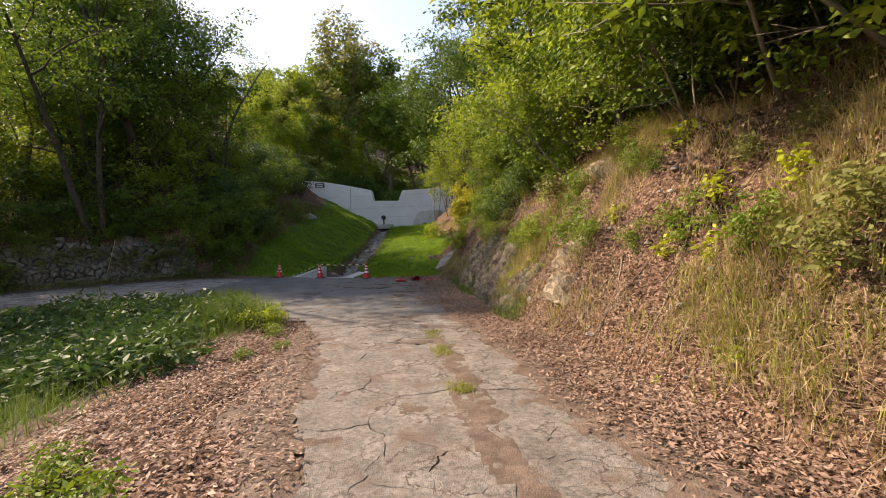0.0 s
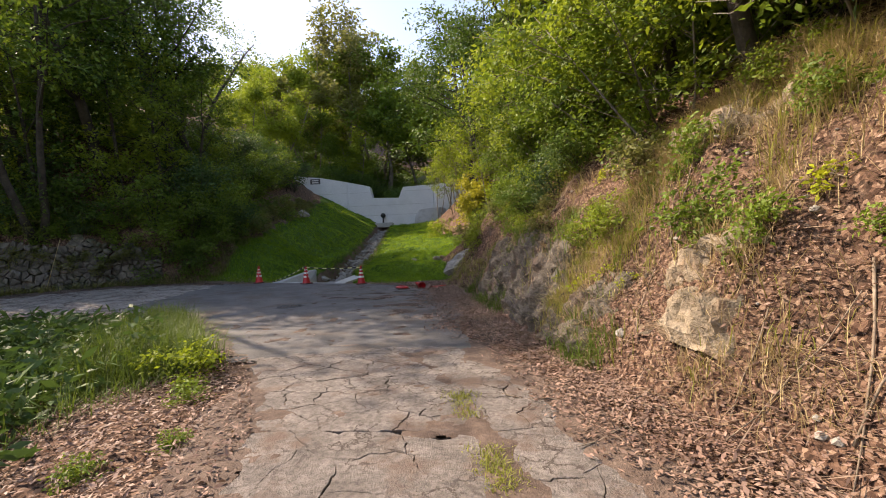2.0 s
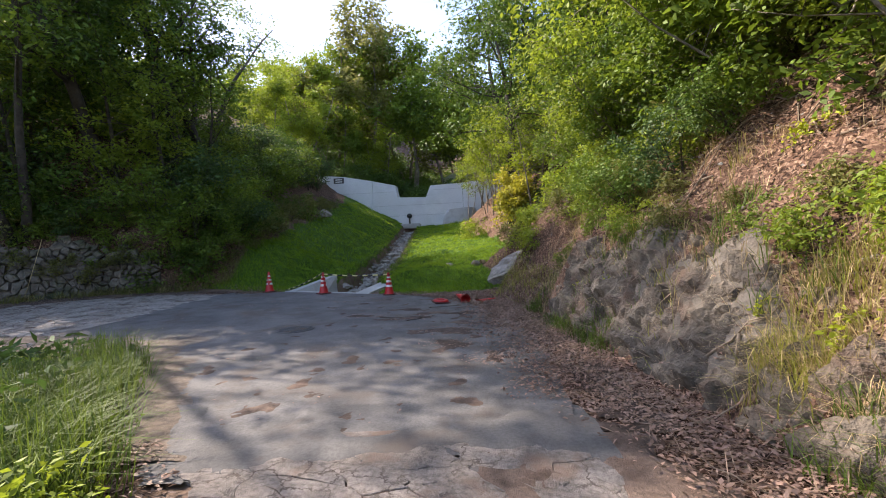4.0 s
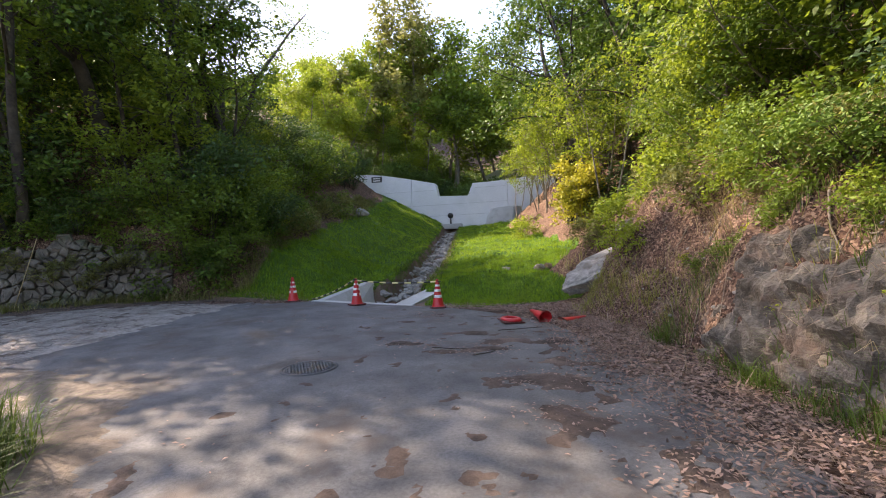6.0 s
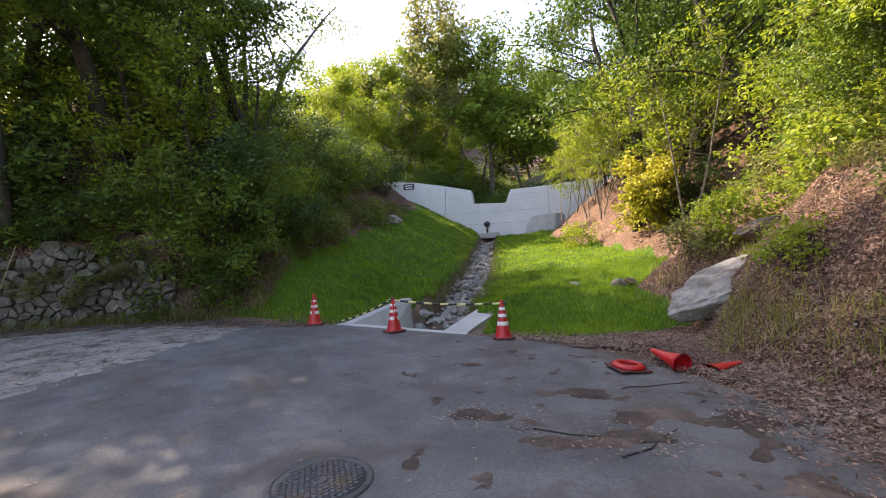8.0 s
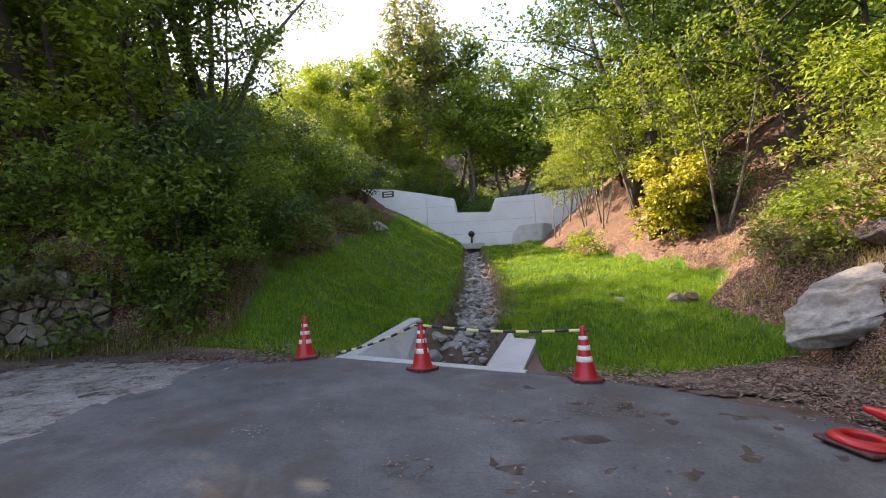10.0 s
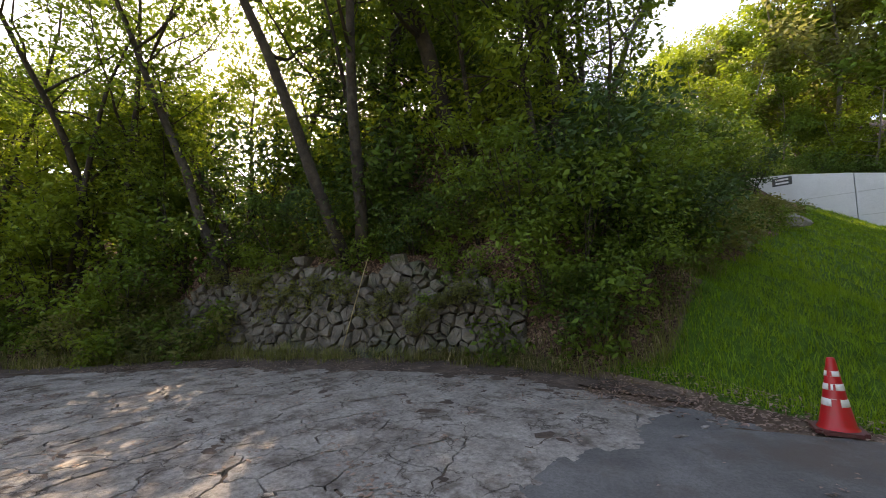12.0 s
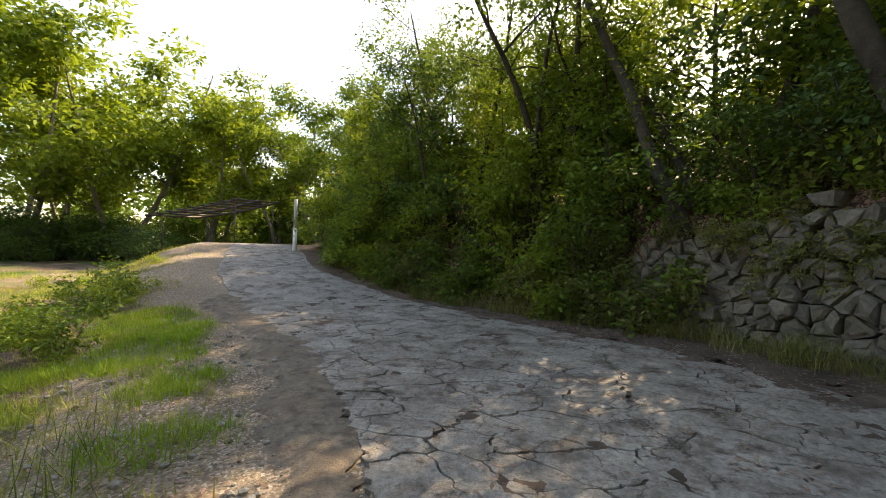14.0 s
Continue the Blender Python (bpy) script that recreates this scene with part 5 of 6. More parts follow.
edge = np.random.default_rng(311)
for x, y in scatter(edge, 26, (-37, -24, -22, -12), lambda x, y: -50 < x + y < -41, 1.1):
    plant("shrub", SHRUB[edge.integers(0, 4)], x, y, edge.uniform(0.9, 1.4), edge.uniform(0, 360), "leafy shrub round the clearing", "shrub", "shrubs round the clearing")
for x, y in scatter(edge, 34, (-27, -17.2, 5, 17), lambda x, y: 0.35 < bank_s(x, y) < 1.4, 0.55):
    plant("undergrowth", LOW[(0, 1, 0, 2)[edge.integers(0, 4)]], x, y, edge.uniform(0.7, 1.25), edge.uniform(0, 360), "low leafy undergrowth at the bank's foot", "undergrowth", "undergrowth along the lane")
for x, y in scatter(edge, 9, (-27, -18, 5, 16), lambda x, y: 1.1 < bank_s(x, y) < 2.0, 1.2):
    plant("shrub", SHRUB[edge.integers(0, 4)], x, y, edge.uniform(0.7, 1.0), edge.uniform(0, 360), "bushy green shrub beside the lane", "shrub", "shrubs along the lane", (8, 0))
for x, y, k, s in [(-33, 12, 1, 0.5), (-36, 17, 2, 0.55)]:
    plant("tree", ROUND[k], x, y, s, edge.uniform(0, 360), "tree in light green leaf behind the wooded bank", "tree", "trees on the wooded bank", (0, 0), 0.3)


def clearing_thicket():
    """Hedge-like thicket closing the clearing behind its trees."""
    r = np.random.default_rng(312)
    p = np.stack([r.uniform(-47, -41, 260), r.uniform(-30, 4, 260)], 1)
    p = np.concatenate([p, np.stack([r.uniform(-44, -26, 200), r.uniform(-30, -24, 200)], 1)])
    p = np.concatenate([p, (heights(p[:, 0], p[:, 1]) + r.uniform(0.05, 1.0, len(p)) * (1.4 + 4.5 * np.abs(fbm(p[:, 0], p[:, 1], 0.22, 3, 51))))[:, None]], 1)
    p = np.repeat(p, 60, axis=0)
    d = unit(r.normal(size=p.shape))
    p = p + d * r.uniform(0.3, 1.2, (len(p), 1))
    tagged(new("clearing_thicket", quad_mesh("clearing_thicket", leaf_quads(p, r, 0.3, 0.17, 0.2, 0.4, d * 0.6), LEAF_MID)), "dense green thicket closing the clearing behind its trees", "thicket", kind="stuff")


clearing_thicket()


def pipe_shelter():
    o = tagged(new("pipe_shelter"), "rusty steel pipe frame of a roofless shelter, sagging", "shelter")
    x0, y0, x1, y1 = -27.1, -5.9, -28.4, -1.8
    ex, ey = (x1 - x0), (y1 - y0)
    z = 0.75

    def at(u, v, h):
        return (x0 + ex * u - 2.6 * v, y0 + ey * u + 0.6 * v, z + h)

    for u in (0.12, 0.98):
        for v in (0.05, 0.95):
            t = Tubes(8)
            t.line([at(u, v, -0.2), at(u, v, 2.15 + 0.95 * u)], 0.035, 0.035)
            part("post", t.mesh("post", STEEL), o)
    for v in (0, 0.5, 1):
        t = Tubes(8)
        t.line([at(-0.05, v, 2.1 + 0.1 * v), at(0.5, v, 2.55 + 0.1 * v), at(1.05, v, 3.2 + 0.1 * v)], 0.055, 0.055)
        part("rail", t.mesh("rail", STEEL), o)
    for i in range(9):
        t = Tubes(6)
        u = i / 8
        t.line([at(u, -0.1, 2.15 + 1.0 * u), at(u, 1.1, 2.3 + 1.0 * u)], 0.045, 0.045)
        part("cross_bar", t.mesh("cross_bar", STEEL), o)


pipe_shelter()
pole = tagged(new("bamboo_pole"), "thin dry bamboo pole leaning against the stone wall", "pole")
t = Tubes(6)
t.line([(-14.5, 18.1, 0.42), (-14.42, 18.3, 1.2), (-14.3, 18.6, 2.4)], 0.014, 0.009)
part("cane", t.mesh("cane", STRAW), pole)
post = tagged(new("marker_post"), "slim white-painted post beside the lane", "post")
t = Tubes(12)
t.line([(0, 0, -0.3), (0, 0, 1.0)], 0.09, 0.09)
part("lower_pole", t.mesh("lower_pole", WHITE_PAINT), post)
t = Tubes(12)
t.line([(0, 0, 1.0), (0, 0, 2.2)], 0.075, 0.07)
part("upper_pole", t.mesh("upper_pole", CONCRETE_NEW), post)
post.matrix_basis = Matrix.Translation((-25.3, 3.95, float(paving(-25.3, 3.95))))


# ---- grass, weeds and litter ----
def on_ground(x, y, lift=0.0):
    return np.stack([x, y, heights(x, y) + lift], 1)


def stuff(name, quads, material, label, category):
    return tagged(new(name, quad_mesh(name, quads, material)), label, category, kind="stuff")


def random_in(r, n, box, mask):
    x, y = r.uniform(box[0], box[1], n), r.uniform(box[2], box[3], n)
    k = mask(x, y) > r.uniform(0, 1, n)
    return x[k], y[k]


def build_lawn():
    r = np.random.default_rng(101)
    x1, y1 = random_in(r, 90000, (-11, 2.2, 19.2, 27), lawn_mask)
    a = blade_strips(on_ground(x1, y1, -0.01), r, 0.13, 0.012, 0.6, False)
    x2, y2 = random_in(r, 60000, (-12.5, 2.2, 27, 51.5), lawn_mask)
    b = blade_strips(on_ground(x2, y2, -0.01), r, 0.15, 0.026, 0.6, False)
    stuff("lawn_grass", np.concatenate([a, b]), GRASS, "lush green grass on the slopes beside the ditch", "grass")


def tufts(r, x, y, per, spread, height, width, lean=0.5, bowed=True):
    n = len(x)
    px = np.repeat(x, per) + r.normal(size=n * per) * spread
    py = np.repeat(y, per) + r.normal(size=n * per) * spread
    return blade_strips(on_ground(px, py, -0.02), r, height, width, lean, bowed)


def build_dry_grass():
    r = np.random.default_rng(102)
    mask = lambda x, y: step(0.0, 0.3, x - along(y, RIGHT_FOOT)) * (1 - 0.8 * step(2.4, 4.0, x - along(y, RIGHT_FOOT))) * np.clip(0.16 + 1.3 * fbm(x, y, 0.8, 3, 21), 0.03, 1)
    x, y = random_in(r, 9000, (0.2, 6, 0, 9.5), mask)
    x2, y2 = random_in(r, 1500, (-0.5, 5, 9.5, 30), mask)
    x, y = np.concatenate([x, x2]), np.concatenate([y, y2])
    stuff("dry_grass", tufts(r, x, y, 16, 0.08, 0.25, 0.006, 1.2), STRAW, "dry straw-coloured grass hanging on the bank", "grass")
    k = r.uniform(size=len(x)) < 0.4 * (fbm(x, y, 0.9, 3, 27) > 0.05) * (1 - 0.6 * step(1.0, 1.8, x - along(y, RIGHT_FOOT))) + 0.05
    stuff("bank_grass", tufts(r, x[k], y[k], 26, 0.1, 0.3, 0.008, 0.8), GRASS_PALE, "tufts of pale green grass on the bank", "grass")
    x3, y3 = random_in(r, 500, (-1.2, 1.8, 15.5, 19.5), lambda x, y: step(-0.1, 0.1, x - along(y, RIGHT_FOOT)) * (1 - step(0.6, 0.9, x - along(y, RIGHT_FOOT))))
    stuff("rock_grass", tufts(r, x3[::2], y3[::2], 20, 0.1, 0.22, 0.008, 1.1), GRASS_PALE, "coarse green grass at the foot of the boulder", "grass")


def build_bank_plants():
    r = np.random.default_rng(109)
    for x, y in scatter(r, 22, (1.6, 5.5, 1.5, 10), lambda x, y: 0.9 < right_d(x, y) < 2.6, 0.55):
        plant("bank_plant", LOW[r.integers(0, 3)], x, y, r.uniform(0.3, 0.75), r.uniform(0, 360), "yellow-green leafy plant among dry grass on the bank", "plant", "plants on the bank", (0, -30))
    for x, y in scatter(r, 9, (3.5, 7, -1, 7), lambda x, y: 2.4 < right_d(x, y) < 3.4, 1.0):
        plant("sapling", SAPLING[r.integers(0, 2)], x, y, r.uniform(0.6, 0.9), r.uniform(0, 360), "bright green sapling leaning over the bank", "sapling", "saplings on the bank", (0, -20))
    x, y = random_in(r, 700, (1.4, 5.5, 1, 10), lambda x, y: step(0.2, 0.5, x - along(y, RIGHT_FOOT)) * (1 - step(2.2, 3.2, x - along(y, RIGHT_FOOT))))
    stuff("dead_stalks", tufts(r, x, y, 3, 0.05, 0.38, 0.005, 1.3), STRAW, "long dead stalks leaning out of the bank", "stalks")


build_bank_plants()
for x, y, k in [(1.62, 9.0, 0.75), (1.75, 8.5, 0.6), (1.5, 9.7, 0.5), (1.85, 8.1, 0.5), (2.6, 10.6, 0.9), (2.9, 5.2, 1.0), (3.1, 4.6, 1.1), (3.3, 5.0, 1.0), (2.5, 3.6, 0.6), (2.7, 6.4, 0.8), (3.4, 6.0, 1.2), (3.6, 4.2, 1.2), (1.1, 12.4, 0.6), (0.9, 13.6, 0.5), (2.1, 4.2, 0.4), (1.5, 15.0, 0.6), (1.9, 17.2, 0.7), (1.2, 16.4, 0.5)]:
    plant("sprout", SPROUT, x, y, 0.85 * k, 97 * x + 31 * y, "yellow-green sprout with broad young leaves on the bank", "sprout", "sprouts on the bank", (0, -25), 0.04)
lip = np.random.default_rng(402)
for x, y in scatter(lip, 13, (0.6, 3.2, 9.6, 16), lambda x, y: 0.8 < right_d(x, y) < 1.6, 0.6):
    plant("undergrowth", LOW[lip.integers(0, 2)], x, y, lip.uniform(0.3, 0.55), lip.uniform(0, 360), "leafy undergrowth along the top of the rock", "undergrowth", "undergrowth on the bank", (0, -25))
for x, y, k, s in [(2.0, 13.7, 0, 0.45), (2.3, 12.8, 2, 0.5), (1.9, 14.6, 1, 0.45), (2.6, 11.8, 0, 0.45), (2.3, 15.6, 1, 0.5)]:
    plant("shrub", SHRUB[k], x, y, s, 61 * y, "straggling shrub hanging from the top of the rock", "shrub", "shrubs on the steep slope", (0, -25))


def build_verge():
    r = np.random.default_rng(103)
    out = lambda x, y: beyond(x, y, NEAR_EDGE)
    weeds = lambda x, y: step(0.0, 0.5, out(x, y) - np.interp(y, [4, 6.5, 8, 9.5], [2.2, 1.7, 0.6, 0.35])) * (1 - 0.85 * (x < -6) * (y > 10.5)) * (beyond(x, y, BANK_FOOT) < -2) * np.clip(0.6 + 0.8 * waves(x, y, 0.5), 0.1, 1)
    x, y = random_in(r, 3400, (-12, -1.8, 3, 12), weeds)
    stuff("verge_grass", tufts(r, x, y, 20, 0.14, 0.36, 0.009, 1.0, False), GRASS_DULL, "tall green grass and weeds on the verge", "grass")
    x, y = random_in(r, 9000, (-24, -8, -6, 13), lambda x, y: step(0.7, 3.0, out(x, y)) * np.clip(0.55 + 0.8 * waves(x, y, 0.55), 0.0, 1))
    stuff("field_grass", tufts(r, x, y, 18, 0.13, 0.15, 0.01, 0.8, False), GRASS_PALE, "yellow-green grass on the open verge", "grass")
    x, y = random_in(r, 900, (-10.5, -3.0, 5.5, 11.8), lambda x, y: step(1.6, 2.6, out(x, y)) + 0.1 * step(0.7, 1.1, out(x, y)) * (y > 7.5))
    tall = np.repeat(r.uniform(0.25, 0.6, len(x)), 34)
    p = np.repeat(on_ground(x, y), 34, axis=0)
    o = r.normal(size=p.shape) * np.array([0.12, 0.12, 0.0])
    p = p + o + np.stack([0 * tall, 0 * tall, tall * r.uniform(0.25, 1.0, len(tall))], 1)
    stuff("broadleaf_weeds", leaf_quads(p, r, 0.17, 0.058, 0.15, 0.25, unit(o + 1e-6)), LEAF_GLOSSY, "dark broad-leaved weeds in a dense patch", "weeds")
    tx, ty = random_in(r, 480, (-6.2, -3.4, 8, 11.6), lambda x, y: step(0.25, 0.5, out(x, y)) * (1 - step(1.5, 1.9, out(x, y))))
    stuff("tall_grass", tufts(r, tx, ty, 30, 0.1, 0.5, 0.009, 0.8), GRASS_DULL, "tall tangled grass at the verge's corner", "grass")
    for x, y, s in [(-3.35, 8.0, 0.7), (-3.0, 7.3, 0.45), (-2.5, 6.3, 0.3), (-2.9, 5.9, 0.35), (-2.2, 2.3, 0.6), (-2.7, 2.8, 0.5), (-4.0, 8.4, 0.6), (-4.6, 9.3, 0.6), (-5.2, 10.2, 0.6), (-4.2, 9.4, 0.5)]:
        plant("weed", LOW[2 if 0.6 < s < 0.75 and x > -3.5 else 0], x, y, s * 0.8, x * 77, "bright green leafy weed on the verge", "weed", "weeds on the verge")
    for x, y, s in [(-14.5, 6.5, 0.6), (-13.5, 5.5, 0.7), (-14.5, 4.0, 0.8), (-16, 2.5, 0.6), (-13, 3.5, 0.9), (-17.5, 5.0, 0.6), (-17, 3.5, 0.6), (-19, 1.0, 0.5), (-16.5, 5.5, 0.8), (-21, 1.5, 0.4), (-15.5, 4.5, 0.9), (-19.5, -1.5, 0.5), (-14.1, 7.6, 0.95), (-13.4, 6.9, 0.8), (-17.6, 4.4, 1.1), (-14.8, 5.6, 0.9), (-12.6, 7.2, 0.9), (-16.8, 4.6, 0.9)]:
        plant("weed", LOW[0 if s > 0.85 else 2], x, y, s, x * 77, "leafy green weed clump in the field", "weed", "weeds in the field")
    x, y = random_in(r, 9000, (-16.5, -6, 6.5, 13.5), lambda x, y: (np.minimum.reduce([np.hypot(x - px, (y - py) * 1.2) - pr for px, py, pr in ((-12.2, 11.85, 0.5), (-13.0, 10.9, 0.5), (-13.8, 9.6, 0.8), (-12.0, 9.7, 0.6), (-15.5, 7.6, 0.9), (-10.6, 10.7, 0.6), (-7.6, 11.9, 0.5), (-6.6, 11.3, 0.5), (-14.6, 8.8, 0.9), (-13.2, 8.4, 0.9), (-16.2, 6.6, 0.9), (-11.2, 9.4, 0.8))]) + 0.25 * waves(x, y, 2.0) < 0) * 1.0)
    stuff("grass_patch", tufts(r, x, y, 14, 0.07, 0.14, 0.009, 0.9, False), GRASS, "low green grass patch on gravel", "grass")
    x, y = random_in(r, 5200, (-18.5, -9, 5, 12.5), lambda x, y: step(0.6, 1.6, out(x, y)) * np.clip(0.15 + 1.1 * waves(x, y, 0.9), 0.0, 1))
    stuff("sparse_grass", tufts(r, x, y, 12, 0.12, 0.13, 0.01, 0.9, False), GRASS_PALE, "sparse yellow-green grass growing through the gravel", "grass")
    x, y = random_in(r, 9000, (-18.5, -9, 5, 13), lambda x, y: step(0.05, 0.8, out(x, y)) * (1 - step(3.0, 4.5, out(x, y))) * 0.8)
    stuff("verge_litter", leaf_quads(on_ground(x, y, 0.012), r, 0.05, 0.022, 0.0, 0.9), DEAD_LEAF, "brown dead leaves strewn over the gravel verge", "leaf litter")


def build_ditch_edge():
    r = np.random.default_rng(108)
    y = 21.8 + 24 * r.uniform(0, 1, 700) ** 1.6
    side = np.where(r.uniform(size=700) < 0.7, 1, -1)
    x = along(y, CHANNEL) + side * (0.78 + 0.1 * r.normal(size=700))
    green = (side < 0) | (r.uniform(size=700) < 0.4)
    stuff("ditch_grass", tufts(r, x[green], y[green], 16, 0.07, 0.2, 0.009, 1.2), GRASS_DULL, "rank grass hanging over the ditch's edge", "grass")
    x, y = x[~green], y[~green]
    stuff("ditch_straw", tufts(r, x, y, 14, 0.07, 0.16, 0.009, 1.2), TWIG, "dead grass and roots hanging over the ditch's edge", "grass")


build_ditch_edge()


def build_joint_grass():
    r = np.random.default_rng(104)
    v = r.uniform(2.2, 7.2, 420)
    x = np.interp(v, [2.2, 3.5, 5, 7.2], [0.42, 0.2, 0.05, -0.28]) + r.normal(size=420) * 0.05
    k = fbm(x * 0 + 2, v, 1.7, 3, 2) > -0.02 + 0.35 * (v < 3.4)
    q = blade_strips(np.stack([np.repeat(x[k], 14) + r.normal(size=k.sum() * 14) * 0.05, np.repeat(v[k], 14) + r.normal(size=k.sum() * 14) * 0.05, np.full(k.sum() * 14, 0.03)], 1), r, 0.055, 0.008, 0.8)
    stuff("joint_grass", q, GRASS_PALE, "yellowish moss and grass in the track's middle joint", "grass")


def litter_quads(r, x, y, lift, length=0.052, width=0.018):
    p = on_ground(x, y, lift)
    d = x - along(y, RIGHT_FOOT)
    e = beyond(x, y, NEAR_EDGE)
    p[:, 2] = np.where((d > -2) & (d < 0.3) & (y < 19) | (e > -0.1) & (e < 0.55) & (y < 9.4) & (x > -4), np.maximum(p[:, 2], paving(x, y) + 0.045), p[:, 2])
    return leaf_quads(p + np.stack([0 * x, 0 * x, r.uniform(0.0, 0.04, len(x)) ** 1.0], 1), r, length * r.uniform(0.5, 1.4, (len(x), 1)), width * r.uniform(0.6, 1.5, (len(x), 1)), 0.02, 0.72)


def build_litter():
    r = np.random.default_rng(105)
    d = lambda x, y: x - along(y, RIGHT_FOOT)
    side = lambda x, y: step(-1.2 - 0.7 * (y > 10), -0.3, d(x, y) + 0.3 * fbm(x, y, 1.2, 3, 6)) * (1 - 0.75 * step(0.4, 1.3, d(x, y))) * (1 - 0.85 * (y > 9) * (y < 18) * step(0.05, 0.2, d(x, y)) * (1 - step(1.1, 1.4, d(x, y))))
    x, y = random_in(r, 115000, (-0.6, 4.8, 0.5, 10), side)
    x2, y2 = random_in(r, 90000, (-2.6, 3.0, 10, 20), side)
    x3, y3 = random_in(r, 22000, (-4.2, -1.0, 1.5, 9.2), lambda x, y: (beyond(x, y, NEAR_EDGE) > 0.02) * (0.6 + 0.4 * (beyond(x, y, NEAR_EDGE) > 0.4)) * (1 - step(1.8, 2.8, beyond(x, y, NEAR_EDGE))))
    x4, y4 = random_in(r, 22000, (-2.5, 5, 18, 40), lambda x, y: step(0.0, 0.4, d(x, y)))
    x5, y5 = random_in(r, 9000, (-24, -8.5, 6, 21), lambda x, y: step(-0.5, 0.1, beyond(x, y, BANK_FOOT)) * (1 - step(0.9, 1.2, beyond(x, y, BANK_FOOT))))
    q = litter_quads(r, np.concatenate([x, x2, x3, x4, x5]), np.concatenate([y, y2, y3, y4, y5]), 0.0)
    x6, y6 = random_in(r, 26000, (-8.3, 0.3, 9.5, 19), lambda x, y: np.clip(0.3 * waves(x, y, 1.3) * (x > -4.5) + 0.05 * step(-3.0, 0.0, x) - 0.16, 0.012, 1) + 0.6 * (np.minimum.reduce([np.hypot((x - px) / 1.4, y - py) for px, py in ((-1.5, 13.5), (-1.3, 12.5), (-3.3, 15.2), (-2.2, 14.85), (-0.7, 11.6), (-6.3, 17.6), (-5.2, 16.4), (-7.4, 18.4), (-4.5, 17.4), (-3.6, 17.9), (-6.8, 16.9))]) < 0.16 + 0.22 * (x > -4)) + 0.5 * step(-1.7, -0.5, x - along(y, RIGHT_FOOT)))
    z = paving(x6, y6) + 0.04
    q6 = leaf_quads(np.stack([x6, y6, z], 1), r, 0.045, 0.02, 0.0, 0.93)
    x7, y7 = random_in(r, 34000, (-18, -8.4, 8, 20.5), lambda x, y: step(-2.2, 0.1, beyond(x, y, BANK_FOOT)) * (beyond(x, y, BANK_FOOT) < 0.5) * np.clip(0.4 + 0.9 * waves(x, y, 1.9) + 0.5 * step(-0.6, 0.0, beyond(x, y, BANK_FOOT)), 0, 1))
    x8, y8 = random_in(r, 3500, (-3.7, 0.2, 18.2, 20.2), lambda x, y: step(-0.35, -0.05, y - np.interp(x, [-4.2, -2.5, -1.2, 0.2], [19.3, 18.9, 18.4, 17.2])) * (1 - step(0.2, 0.7, y - np.interp(x, [-4.2, -2.5, -1.2, 0.2], [19.5, 19.2, 18.9, 18.2]))))
    xs, ys = random_in(r, 30000, (-17, -8.8, 11, 19.5), lambda x, y: (beyond(x, y, BANK_FOOT) < -0.3) * (beyond(x, y, NEAR_EDGE) < -0.2) * np.clip(1.6 * fbm(x, y, 2.6, 4, 33) - 0.35, 0.01, 1))
    x7, y7 = np.concatenate([x7, xs]), np.concatenate([y7, ys])
    q7 = leaf_quads(np.stack([x7, y7, paving(x7, y7) + 0.042], 1), r, 0.05, 0.024, 0.0, 0.93)
    q8 = leaf_quads(np.stack([x8, y8, np.maximum(heights(x8, y8), paving(x8, y8)) + 0.035], 1), r, 0.07, 0.028, 0.0, 0.8)
    x9, y9 = random_in(r, 2200, (-10.2, -7.2, 19.1, 20.7), lambda x, y: step(-0.5, 0.0, y - np.interp(x, [-10.2, -8.5, -7.2], [19.4, 19.6, 20.25])) * 0.9)
    q9 = leaf_quads(np.stack([x9, y9, np.maximum(heights(x9, y9), paving(x9, y9)) + 0.035], 1), r, 0.06, 0.025, 0.0, 0.8)
    q6 = np.concatenate([q6, q7, q8, q9])
    xt, yt = random_in(r, 30000, (-0.6, 5.5, 0.5, 19), lambda x, y: np.maximum(side(x, y), 0.9 * (d(x, y) > 0.2)))
    stuff("twig_litter", leaf_quads(on_ground(xt, yt, 0.035), r, 0.27, 0.008, 0.0, 0.8), TWIG, "fine dry twigs and stalks among the dead leaves", "twigs")
    stuff("leaf_litter", np.concatenate([q, q6]), DEAD_LEAF, "brown dead leaves lying thick along the bank", "leaf litter")


